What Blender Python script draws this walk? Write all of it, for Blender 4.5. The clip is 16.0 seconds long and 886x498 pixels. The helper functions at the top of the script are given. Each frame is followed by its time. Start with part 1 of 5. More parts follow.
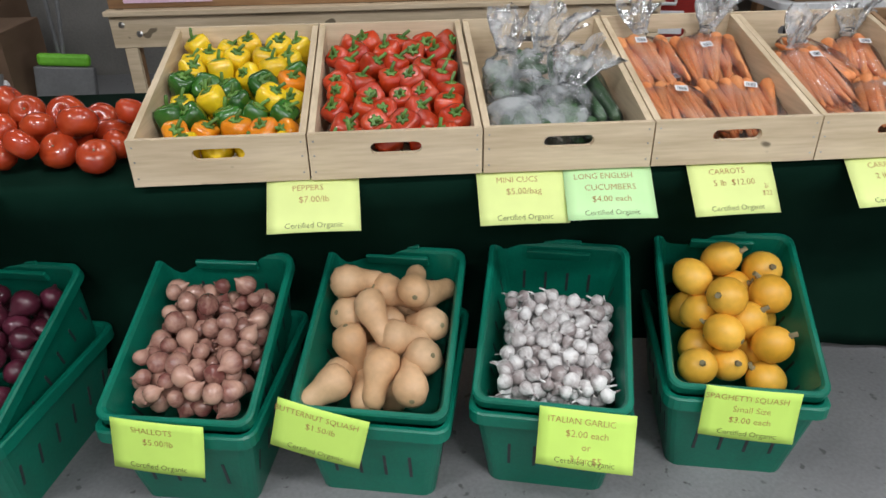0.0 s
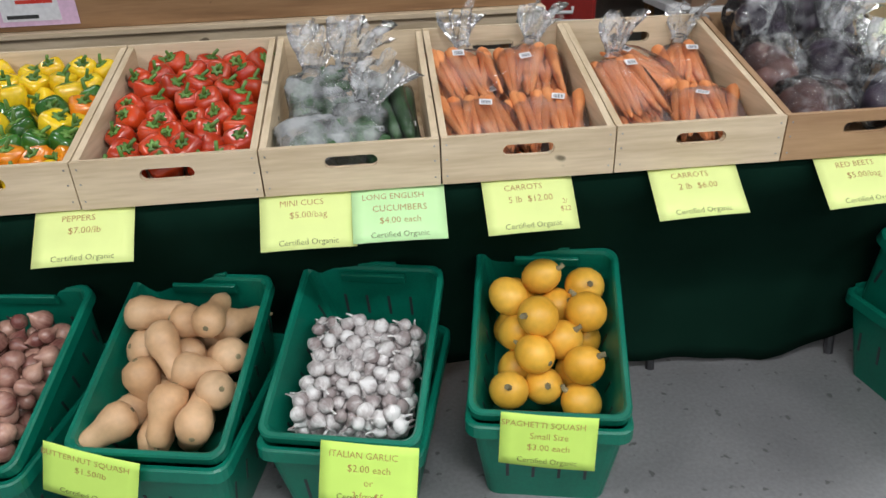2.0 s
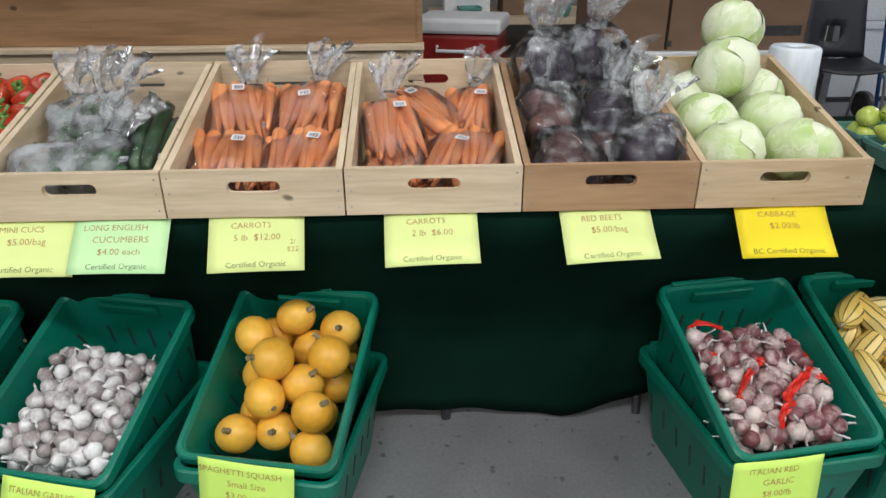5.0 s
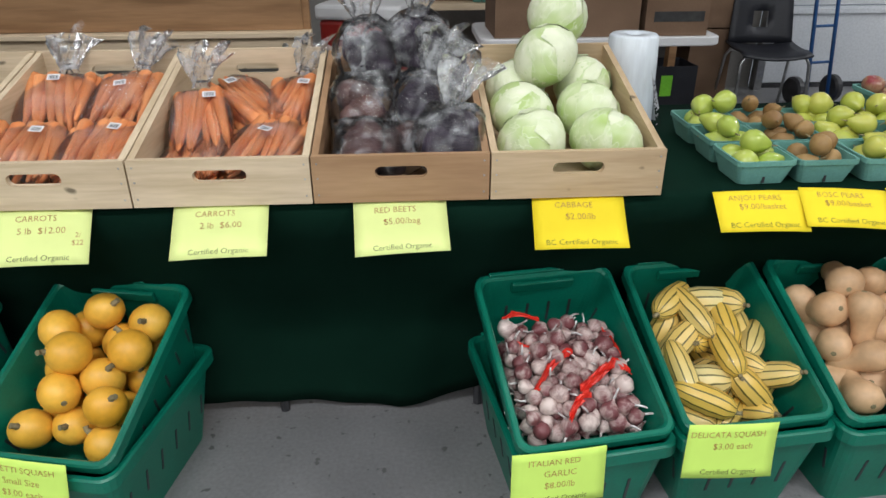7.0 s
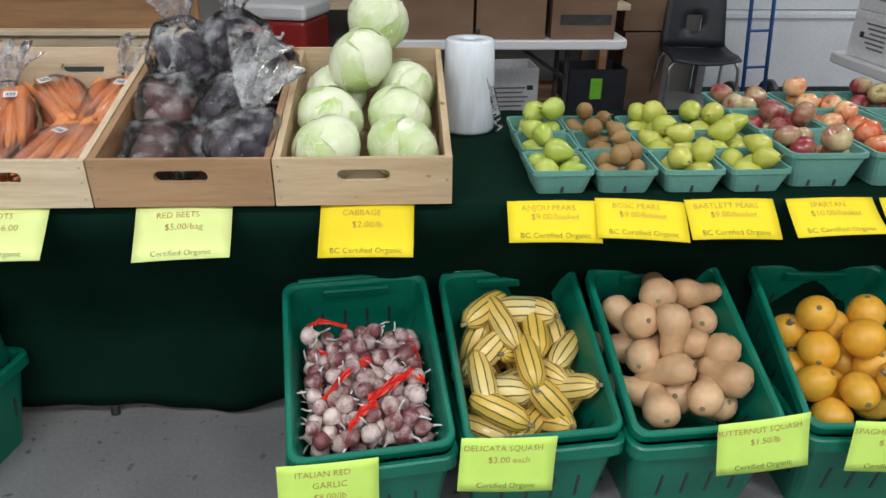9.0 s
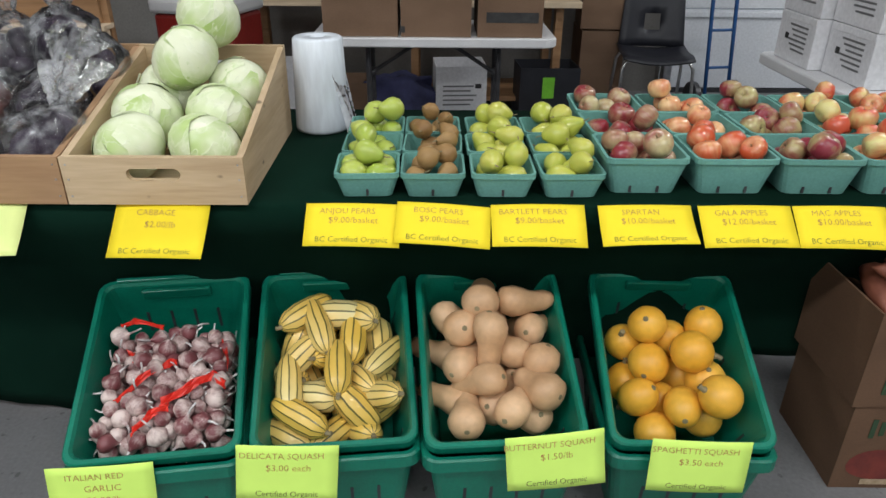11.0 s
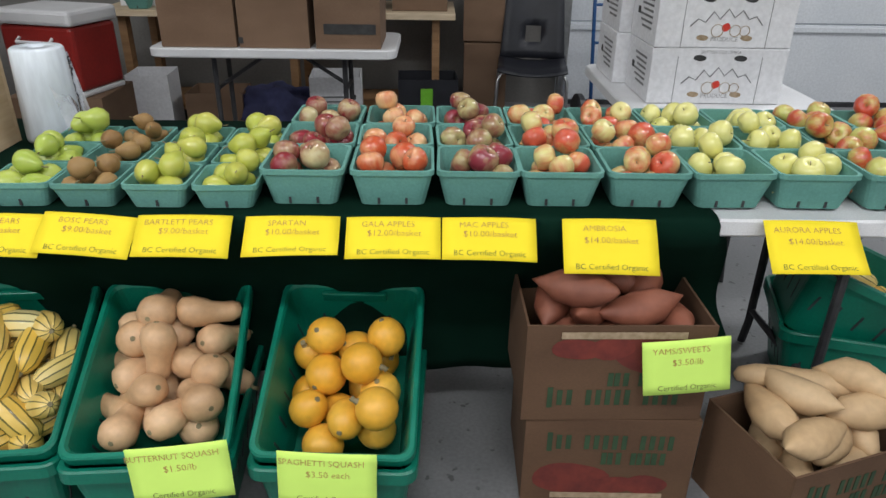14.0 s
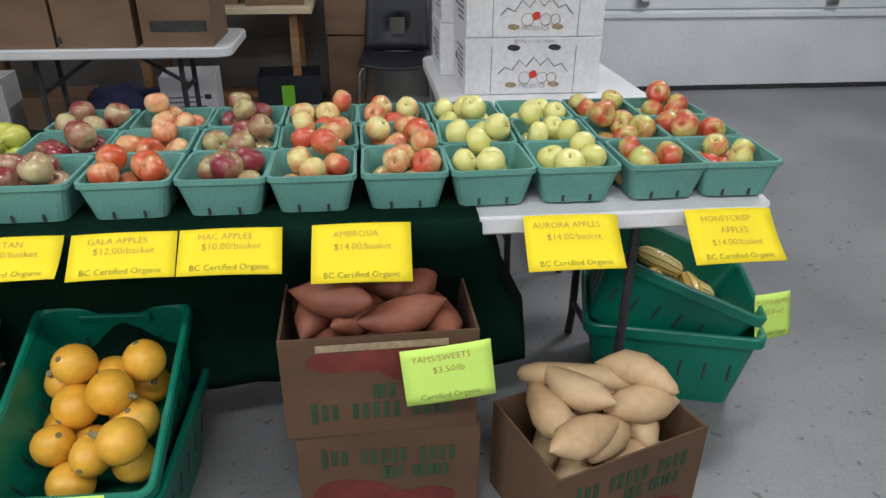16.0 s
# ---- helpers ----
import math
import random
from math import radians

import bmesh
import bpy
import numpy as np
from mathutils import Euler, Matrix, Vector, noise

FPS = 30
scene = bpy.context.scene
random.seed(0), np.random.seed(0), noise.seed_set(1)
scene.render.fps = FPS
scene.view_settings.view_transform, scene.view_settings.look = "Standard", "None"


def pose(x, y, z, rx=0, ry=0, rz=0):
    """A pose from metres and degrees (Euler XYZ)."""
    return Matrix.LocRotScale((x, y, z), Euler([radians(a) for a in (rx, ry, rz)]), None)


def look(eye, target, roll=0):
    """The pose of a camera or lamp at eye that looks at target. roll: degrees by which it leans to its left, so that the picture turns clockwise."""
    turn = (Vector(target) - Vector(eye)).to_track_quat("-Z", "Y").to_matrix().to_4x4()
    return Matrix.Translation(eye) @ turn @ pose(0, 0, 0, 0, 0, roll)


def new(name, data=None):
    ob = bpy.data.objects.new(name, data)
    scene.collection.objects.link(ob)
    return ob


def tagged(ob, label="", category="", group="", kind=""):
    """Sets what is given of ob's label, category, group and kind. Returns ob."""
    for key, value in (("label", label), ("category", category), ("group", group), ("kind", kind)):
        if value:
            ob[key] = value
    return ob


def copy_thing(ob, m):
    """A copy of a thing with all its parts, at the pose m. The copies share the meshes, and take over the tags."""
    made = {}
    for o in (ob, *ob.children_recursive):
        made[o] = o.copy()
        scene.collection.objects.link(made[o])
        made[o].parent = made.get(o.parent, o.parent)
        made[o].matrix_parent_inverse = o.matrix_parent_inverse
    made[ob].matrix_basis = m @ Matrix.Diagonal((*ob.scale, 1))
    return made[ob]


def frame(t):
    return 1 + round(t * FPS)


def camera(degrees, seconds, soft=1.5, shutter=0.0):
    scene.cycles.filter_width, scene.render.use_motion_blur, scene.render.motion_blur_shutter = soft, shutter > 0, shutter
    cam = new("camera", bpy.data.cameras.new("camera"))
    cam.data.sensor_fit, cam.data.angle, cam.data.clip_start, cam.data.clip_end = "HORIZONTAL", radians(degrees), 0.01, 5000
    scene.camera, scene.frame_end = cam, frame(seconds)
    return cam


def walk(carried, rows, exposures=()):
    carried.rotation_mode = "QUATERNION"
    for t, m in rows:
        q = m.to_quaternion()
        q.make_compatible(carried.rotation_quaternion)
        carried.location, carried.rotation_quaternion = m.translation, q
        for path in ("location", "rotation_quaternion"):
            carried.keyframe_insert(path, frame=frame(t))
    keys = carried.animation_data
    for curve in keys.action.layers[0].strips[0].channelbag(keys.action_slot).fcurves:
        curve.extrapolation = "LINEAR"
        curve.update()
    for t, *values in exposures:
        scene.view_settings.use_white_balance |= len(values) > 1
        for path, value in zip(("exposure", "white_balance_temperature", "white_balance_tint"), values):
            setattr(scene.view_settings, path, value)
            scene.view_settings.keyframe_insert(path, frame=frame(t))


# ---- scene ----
cam = camera(65.1, 16.0)
PATH = [
    (0, (0.319, -1.544, 1.392), (0.428, 0.203, 0.423), -0.9),
    (0.5, (0.446, -1.602, 1.381), (0.561, 0.163, 0.448), -1.5),
    (1, (0.557, -1.583, 1.362), (0.713, 0.194, 0.457), -2.0),
    (1.5, (0.702, -1.518, 1.371), (0.852, 0.253, 0.453), -1.8),
    (2, (0.806, -1.506, 1.375), (0.934, 0.253, 0.433), -2.4),
    (2.5, (0.96, -1.573, 1.387), (0.993, 0.223, 0.508), 1.3),
    (3, (1.086, -1.613, 1.38), (1.083, 0.193, 0.519), -0.0),
    (3.5, (1.17, -1.571, 1.376), (1.166, 0.236, 0.521), -0.2),
    (4, (1.268, -1.493, 1.369), (1.345, 0.309, 0.504), 0.9),
    (4.2, (1.299, -1.47, 1.36), (1.401, 0.334, 0.501), 0.4),
    (6.3, (1.819, -1.57, 1.371), (1.83, 0.225, 0.489), -1.7),
    (6.5, (1.85, -1.553, 1.371), (1.894, 0.237, 0.48), -1.6),
    (7, (1.952, -1.505, 1.368), (2.042, 0.281, 0.471), -0.3),
    (7.5, (2.053, -1.469, 1.372), (2.208, 0.308, 0.467), -0.3),
    (8, (2.18, -1.508, 1.378), (2.292, 0.274, 0.476), 0.5),
    (8.2, (2.23, -1.531, 1.383), (2.326, 0.256, 0.489), 1.0),
    (10.3, (2.766, -1.432, 1.374), (2.857, 0.341, 0.452), -1.0),
    (10.5, (2.809, -1.433, 1.376), (2.899, 0.345, 0.466), -1.2),
    (11, (2.965, -1.471, 1.381), (2.988, 0.309, 0.47), 0.6),
    (11.5, (3.097, -1.519, 1.38), (3.13, 0.266, 0.479), 0.9),
    (12, (3.188, -1.527, 1.376), (3.245, 0.247, 0.454), -0.7),
    (12.5, (3.313, -1.486, 1.365), (3.403, 0.316, 0.502), -0.4),
    (13, (3.43, -1.429, 1.378), (3.54, 0.354, 0.478), -0.0),
    (13.5, (3.563, -1.418, 1.373), (3.623, 0.359, 0.458), -1.0),
    (14, (3.768, -1.476, 1.39), (3.797, 0.318, 0.506), 0.9),
    (14.5, (3.872, -1.525, 1.395), (3.937, 0.272, 0.519), 0.1),
    (15, (3.946, -1.521, 1.378), (4.065, 0.269, 0.493), -0.5),
    (15.5, (4.052, -1.467, 1.366), (4.257, 0.316, 0.483), 0.7),
    (16, (4.189, -1.402, 1.385), (4.401, 0.37, 0.483), 0.5),
]
walk(cam, [(t, look(eye, target, roll)) for t, eye, target, roll in PATH])

# ---- world and light ----
world = bpy.data.worlds.new("world")
scene.world = world
world.use_nodes = True
world.node_tree.nodes["Background"].inputs[0].default_value = (0.8, 0.9, 1.0, 1)
world.node_tree.nodes["Background"].inputs[1].default_value = 0.25
scene.view_settings.exposure = 0.0
# Unseen lamps; the y -4.4 row is added fill, (7.2, 2.2) brightens the door.
LAMP_SPOTS = [(-1.6, -2.2, 60), (1.2, -2.2, 60), (4.0, -2.2, 52), (6.8, -2.2, 44), (-0.2, -4.4, 52), (2.6, -4.4, 52), (5.4, -4.4, 40),
              (-0.2, 0.9, 15), (2.6, 0.9, 20), (5.4, 0.9, 18), (7.2, 2.2, 66), (-2.6, 2.4, 17)]
CEILING_Z = 3.6


# ---- materials ----
def base_mat(name, rough=0.5, metal=0.0, spec=0.5, coat=0.0):
    m = bpy.data.materials.new(name)
    m.use_nodes = True
    nt = m.node_tree
    b = nt.nodes["Principled BSDF"]
    b.inputs["Roughness"].default_value = rough
    b.inputs["Metallic"].default_value = metal
    b.inputs["Specular IOR Level"].default_value = spec
    b.inputs["Coat Weight"].default_value = coat
    b.inputs["Coat Roughness"].default_value = 0.15
    return m, nt, b


def rgba(c):
    return (c[0], c[1], c[2], 1)


def add_noise(nt, scale, detail=4.0, stretch=(1, 1, 1), coords="Object", rnd=True):
    tc = nt.nodes.new("ShaderNodeTexCoord")
    mp = nt.nodes.new("ShaderNodeMapping")
    mp.inputs["Scale"].default_value = stretch
    nt.links.new(tc.outputs[coords], mp.inputs["Vector"])
    if rnd:
        oi = nt.nodes.new("ShaderNodeObjectInfo")
        sc = nt.nodes.new("ShaderNodeMath")
        sc.operation = "MULTIPLY"
        sc.inputs[1].default_value = 37.0
        nt.links.new(oi.outputs["Random"], sc.inputs[0])
        nt.links.new(sc.outputs[0], mp.inputs["Location"])
    n = nt.nodes.new("ShaderNodeTexNoise")
    n.inputs["Scale"].default_value = scale
    n.inputs["Detail"].default_value = detail
    nt.links.new(mp.outputs[0], n.inputs["Vector"])
    return n


def add_ramp(nt, src, stops):
    r = nt.nodes.new("ShaderNodeValToRGB")
    e = r.color_ramp.elements
    while len(e) < len(stops):
        e.new(0.5)
    for k, (p, c) in enumerate(stops):
        e[k].position, e[k].color = p, rgba(c)
    nt.links.new(src, r.inputs[0])
    return r


def add_mix(nt, fac, a, b, mode="MIX"):
    m = nt.nodes.new("ShaderNodeMix")
    m.data_type, m.blend_type = "RGBA", mode
    for sock, v in ((m.inputs[0], fac), (m.inputs[6], a), (m.inputs[7], b)):
        if isinstance(v, (int, float)):
            sock.default_value = v
        elif isinstance(v, tuple):
            sock.default_value = rgba(v)
        else:
            nt.links.new(v, sock)
    return m.outputs[2]


def add_bump(nt, b, src, strength=0.2, dist=0.002):
    bp = nt.nodes.new("ShaderNodeBump")
    bp.inputs["Strength"].default_value = strength
    bp.inputs["Distance"].default_value = dist
    nt.links.new(src, bp.inputs["Height"])
    nt.links.new(bp.outputs[0], b.inputs["Normal"])


def surface(name, dark, light, scale=8.0, rough=0.5, metal=0.0, bump=0.15, fine=60.0, stretch=(1, 1, 1), vary=0.25, coat=0.0, spec=0.5, dist=0.002):
    """Two scales of noise between two colours, with a value shift per object."""
    m, nt, b = base_mat(name, rough, metal, spec, coat)
    n1 = add_noise(nt, scale, 3.0, stretch)
    n2 = add_noise(nt, fine, 4.0, stretch)
    c1 = add_ramp(nt, n1.outputs[0], [(0.32, dark), (0.68, light)])
    c2 = add_ramp(nt, n2.outputs[0], [(0.3, (0.82, 0.82, 0.82)), (0.7, (1.08, 1.08, 1.08))])
    col = add_mix(nt, 0.6, c1.outputs[0], c2.outputs[0], "MULTIPLY")
    oi = nt.nodes.new("ShaderNodeObjectInfo")
    hs = nt.nodes.new("ShaderNodeHueSaturation")
    mr = nt.nodes.new("ShaderNodeMapRange")
    mr.inputs["To Min"].default_value = 1 - vary
    mr.inputs["To Max"].default_value = 1 + vary * 0.6
    nt.links.new(oi.outputs["Random"], mr.inputs["Value"])
    nt.links.new(mr.outputs[0], hs.inputs["Value"])
    nt.links.new(col, hs.inputs["Color"])
    nt.links.new(hs.outputs[0], b.inputs["Base Color"])
    if bump:
        add_bump(nt, b, n2.outputs[0], bump, dist)
    return m


def fruit_two(name, ca, cb, scale, edge=0.12, rough=0.3, mid=0.5, streak=(1, 1, 0.25), coat=0.3, speckle=None, shift=0.12):
    """Skin with two colours meeting in soft patches, streaked from pole to pole; the share changes from fruit to fruit."""
    m, nt, b = base_mat(name, rough, 0, 0.5, coat)
    n1 = add_noise(nt, scale, 2.0)
    n2 = add_noise(nt, scale * 9, 2.0, streak)
    mx = nt.nodes.new("ShaderNodeMath")
    mx.operation = "MULTIPLY_ADD"
    mx.inputs[1].default_value = 0.3
    nt.links.new(n2.outputs[0], mx.inputs[0])
    nt.links.new(n1.outputs[0], mx.inputs[2])
    oi = nt.nodes.new("ShaderNodeObjectInfo")
    m2 = nt.nodes.new("ShaderNodeMath")
    m2.operation = "MULTIPLY_ADD"
    m2.inputs[1].default_value = shift * 2
    nt.links.new(oi.outputs["Random"], m2.inputs[0])
    nt.links.new(mx.outputs[0], m2.inputs[2])
    c0 = mid + 0.15 + shift
    r = add_ramp(nt, m2.outputs[0], [(max(0.0, c0 - edge), ca), (min(1.0, c0 + edge), cb)])
    col = r.outputs[0]
    if speckle:
        n3 = add_noise(nt, 300, 1.0)
        s = add_ramp(nt, n3.outputs[0], [(0.62, (0, 0, 0)), (0.7, (1, 1, 1))])
        col = add_mix(nt, s.outputs[0], col, speckle)
    nt.links.new(col, b.inputs["Base Color"])
    add_bump(nt, b, n2.outputs[0], 0.05, 0.001)
    return m


def wood_mat(name, dark, light, rough=0.6, axis=0, knots=True):
    m, nt, b = base_mat(name, rough)
    st = [14.0, 14.0, 14.0]
    st[axis] = 1.2
    n1 = add_noise(nt, 1.6, 5.0, tuple(st))
    n2 = add_noise(nt, 9.0, 4.0, tuple(st))
    c1 = add_ramp(nt, n1.outputs[0], [(0.3, dark), (0.6, light), (0.8, light)])
    c2 = add_ramp(nt, n2.outputs[0], [(0.3, (0.86, 0.84, 0.8)), (0.65, (1.04, 1.04, 1.04))])
    col = add_mix(nt, 0.7, c1.outputs[0], c2.outputs[0], "MULTIPLY")
    if knots:
        n3 = add_noise(nt, 15.0, 0.5, (1, 1, 1.6))
        k = add_ramp(nt, n3.outputs[0], [(0.765, (0, 0, 0)), (0.8, (1, 1, 1))])
        col = add_mix(nt, k.outputs[0], col, tuple(0.35 * v for v in dark))
    nt.links.new(col, b.inputs["Base Color"])
    add_bump(nt, b, n2.outputs[0], 0.2, 0.001)
    return m


def film_mat(name, haze, tint=(0.95, 0.97, 1.0), crinkle=30.0, patch=11.0, edge=(0.45, 0.66), ior=1.32):
    """Thin clear polythene: see-through and glossy, with milky patches for gathering and, on some bags, for highlights.
    """
    m = bpy.data.materials.new(name)
    m.use_nodes = True
    nt = m.node_tree
    nt.nodes.clear()
    out = nt.nodes.new("ShaderNodeOutputMaterial")
    tr = nt.nodes.new("ShaderNodeBsdfTransparent")
    gl = nt.nodes.new("ShaderNodeBsdfGlossy")
    gl.inputs["Roughness"].default_value = 0.06
    df = nt.nodes.new("ShaderNodeBsdfTranslucent")
    d2 = nt.nodes.new("ShaderNodeBsdfDiffuse")
    for n in (df, d2):
        n.inputs[0].default_value = rgba(tint)
    a0 = nt.nodes.new("ShaderNodeMixShader")
    a0.inputs[0].default_value = 0.7
    a1 = nt.nodes.new("ShaderNodeMixShader")
    a2 = nt.nodes.new("ShaderNodeMixShader")
    fr = nt.nodes.new("ShaderNodeFresnel")
    fr.inputs[0].default_value = ior
    nz = add_noise(nt, crinkle, 3.0, (1.0, 0.45, 1.0))
    pz = add_noise(nt, patch, 4.0)
    hz = add_ramp(nt, pz.outputs[0], [(edge[0], (0.015,) * 3), (edge[1], (haze,) * 3)])
    bp = nt.nodes.new("ShaderNodeBump")
    bp.inputs["Strength"].default_value = 1.0
    bp.inputs["Distance"].default_value = 0.014
    L = nt.links.new
    L(nz.outputs[0], bp.inputs["Height"])
    L(bp.outputs[0], gl.inputs["Normal"])
    L(df.outputs[0], a0.inputs[1]); L(d2.outputs[0], a0.inputs[2])
    L(hz.outputs[0], a1.inputs[0]); L(tr.outputs[0], a1.inputs[1]); L(a0.outputs[0], a1.inputs[2])
    L(fr.outputs[0], a2.inputs[0]); L(a1.outputs[0], a2.inputs[1]); L(gl.outputs[0], a2.inputs[2])
    L(a2.outputs[0], out.inputs[0])
    return m


def striped_mat(name, pale, deep, count=9):
    """Squash skin with dark broken stripes running from end to end of the fruit (its local x)."""
    m, nt, b = base_mat(name, 0.4, coat=0.2)
    tc = nt.nodes.new("ShaderNodeTexCoord")
    sp = nt.nodes.new("ShaderNodeSeparateXYZ")
    nt.links.new(tc.outputs["Object"], sp.inputs[0])
    at = nt.nodes.new("ShaderNodeMath")
    at.operation = "ARCTAN2"
    nt.links.new(sp.outputs[1], at.inputs[0])
    nt.links.new(sp.outputs[2], at.inputs[1])
    nz = add_noise(nt, 14.0, 3.0)
    ad = nt.nodes.new("ShaderNodeMath")
    ad.operation = "MULTIPLY_ADD"
    ad.inputs[1].default_value = count
    nt.links.new(at.outputs[0], ad.inputs[0])
    wob = nt.nodes.new("ShaderNodeMath")
    wob.operation = "MULTIPLY"
    wob.inputs[1].default_value = 3.0
    nt.links.new(nz.outputs[0], wob.inputs[0])
    nt.links.new(wob.outputs[0], ad.inputs[2])
    sn = nt.nodes.new("ShaderNodeMath")
    sn.operation = "SINE"
    nt.links.new(ad.outputs[0], sn.inputs[0])
    r = add_ramp(nt, sn.outputs[0], [(0.74, (0, 0, 0)), (0.9, (0.9, 0.9, 0.9))])
    n2 = add_noise(nt, 5.0, 2.0)
    pc = add_ramp(nt, n2.outputs[0], [(0.35, pale), (0.65, (pale[0] * 1.1, pale[1] * 0.85, pale[2] * 0.45))])
    oi = nt.nodes.new("ShaderNodeObjectInfo")
    ripe = add_ramp(nt, oi.outputs["Random"], [(0.3, (0, 0, 0)), (0.9, (0.8, 0.8, 0.8))])
    skin = add_mix(nt, ripe.outputs[0], pc.outputs[0], (0.72, 0.46, 0.06))
    nt.links.new(add_mix(nt, r.outputs[0], skin, deep), b.inputs["Base Color"])
    add_bump(nt, b, sn.outputs[0], 0.3, 0.002)
    return m


def floor_mat():
    m, nt, b = base_mat("concrete", 0.45)
    n1 = add_noise(nt, 1.3, 6.0, rnd=False)
    n2 = add_noise(nt, 90, 3.0, rnd=False)
    n3 = add_noise(nt, 26, 2.0, rnd=False)
    c1 = add_ramp(nt, n1.outputs[0], [(0.3, (0.155, 0.155, 0.16)), (0.7, (0.25, 0.25, 0.255))])
    c2 = add_ramp(nt, n2.outputs[0], [(0.25, (0.75, 0.75, 0.75)), (0.7, (1.05, 1.05, 1.05))])
    col = add_mix(nt, 0.7, c1.outputs[0], c2.outputs[0], "MULTIPLY")
    s = add_ramp(nt, n3.outputs[0], [(0.66, (0, 0, 0)), (0.71, (1, 1, 1))])
    col = add_mix(nt, s.outputs[0], col, (0.09, 0.09, 0.09))
    nt.links.new(col, b.inputs["Base Color"])
    rr = add_ramp(nt, n1.outputs[0], [(0.3, (0.35, 0.35, 0.35)), (0.7, (0.55, 0.55, 0.55))])
    nt.links.new(rr.outputs[0], b.inputs["Roughness"])
    add_bump(nt, b, n2.outputs[0], 0.15, 0.002)
    return m


def cabbage_mat():
    m, nt, b = base_mat("cabbage_leaf", 0.4, coat=0.15)
    n1 = add_noise(nt, 7.0, 3.0)
    c1 = add_ramp(nt, n1.outputs[0], [(0.33, (0.42, 0.57, 0.18)), (0.58, (0.76, 0.8, 0.58))])
    n2 = add_noise(nt, 30.0, 2.5, (1, 1, 0.35))
    v = add_ramp(nt, n2.outputs[0], [(0.46, (0, 0, 0)), (0.497, (1, 1, 1)), (0.503, (1, 1, 1)), (0.54, (0, 0, 0))])
    half = add_mix(nt, 0.35, (0.0, 0.0, 0.0), v.outputs[0])
    nt.links.new(add_mix(nt, half, c1.outputs[0], (0.8, 0.84, 0.66)), b.inputs["Base Color"])
    add_bump(nt, b, v.outputs[0], 0.35, 0.002)
    return m


def paper(name, col):
    """Smooth coloured office paper, faintly clouded."""
    m, nt, b = base_mat(name, 0.75, spec=0.3)
    n = add_noise(nt, 14, 3.0)
    c = add_ramp(nt, n.outputs[0], [(0.3, tuple(0.95 * v for v in col)), (0.7, col)])
    nt.links.new(c.outputs[0], b.inputs["Base Color"])
    return m


M = {}
M["concrete"] = floor_mat()
M["wall"] = surface("wall_paint", (0.19, 0.18, 0.17), (0.25, 0.24, 0.225), 2, 0.7, vary=0)
M["ceiling"] = surface("ceiling_paint", (0.6, 0.6, 0.6), (0.7, 0.7, 0.7), 2, 0.8, vary=0)
M["door_white"] = surface("door_paint", (0.6, 0.63, 0.67), (0.7, 0.72, 0.75), 1.5, 0.4, vary=0, bump=0.05)
M["steel"] = surface("steel", (0.4, 0.4, 0.4), (0.55, 0.55, 0.55), 20, 0.3, 1.0)
M["cloth"] = surface("green_cloth", (0.002, 0.014, 0.0085), (0.0038, 0.021, 0.013), 3, 0.95, bump=0.5, fine=700, vary=0, spec=0.06, dist=0.0006)
M["pine"] = wood_mat("pine", (0.52, 0.4, 0.26), (0.68, 0.55, 0.39))
M["pine_side"] = wood_mat("pine_side", (0.5, 0.38, 0.24), (0.66, 0.53, 0.37), axis=1)
M["tan_pine"] = wood_mat("tan_pine", (0.44, 0.31, 0.18), (0.58, 0.44, 0.28))
M["tan_pine_side"] = wood_mat("tan_pine_side", (0.42, 0.3, 0.17), (0.56, 0.42, 0.27), axis=1)
M["ply"] = wood_mat("brown_ply", (0.3, 0.17, 0.085), (0.42, 0.26, 0.14), knots=False)
M["ply_side"] = wood_mat("brown_ply_side", (0.28, 0.16, 0.08), (0.4, 0.24, 0.13), axis=1, knots=False)
M["cedar"] = wood_mat("cedar_board", (0.22, 0.115, 0.05), (0.34, 0.19, 0.09))
M["tote"] = surface("tote_plastic", (0.001, 0.135, 0.085), (0.002, 0.18, 0.115), 5, 0.36, bump=0.1, fine=120, vary=0.12)
M["pulp"] = surface("pulp_board", (0.1, 0.27, 0.23), (0.13, 0.32, 0.275), 6, 0.85, bump=0.35, fine=160, vary=0.1)
M["lime"] = paper("lime_paper", (0.62, 0.88, 0.17))
M["pale"] = paper("pale_lime_paper", (0.78, 0.88, 0.34))
M["mint"] = paper("mint_paper", (0.6, 0.9, 0.46))
M["yellow"] = paper("yellow_paper", (0.92, 0.72, 0.025))
M["pink"] = surface("pink_paper", (0.75, 0.5, 0.68), (0.78, 0.54, 0.72), 5, 0.8, bump=0, vary=0)
M["ink_red"] = surface("red_ink", (0.4, 0.2, 0.06), (0.48, 0.26, 0.09), 40, 0.7, bump=0, vary=0)
M["ink_dark"] = surface("dark_ink", (0.05, 0.07, 0.02), (0.08, 0.1, 0.03), 40, 0.7, bump=0, vary=0)
M["white_plastic"] = surface("white_plastic", (0.62, 0.62, 0.63), (0.72, 0.72, 0.73), 4, 0.45, bump=0.1, fine=300, vary=0.03)
M["black_metal"] = surface("dark_metal", (0.025, 0.025, 0.028), (0.05, 0.05, 0.055), 20, 0.45)
M["black_plastic"] = surface("navy_black_plastic", (0.008, 0.009, 0.014), (0.014, 0.015, 0.022), 10, 0.5, vary=0)
M["card"] = surface("cardboard", (0.15, 0.088, 0.052), (0.2, 0.122, 0.075), 3, 0.85, bump=0.1, fine=150, vary=0.1, stretch=(1, 1, 2))
M["card_print"] = surface("printed_cardboard", (0.095, 0.048, 0.024), (0.13, 0.069, 0.036), 3, 0.85, bump=0.1, fine=150, vary=0.1, stretch=(1, 1, 2))
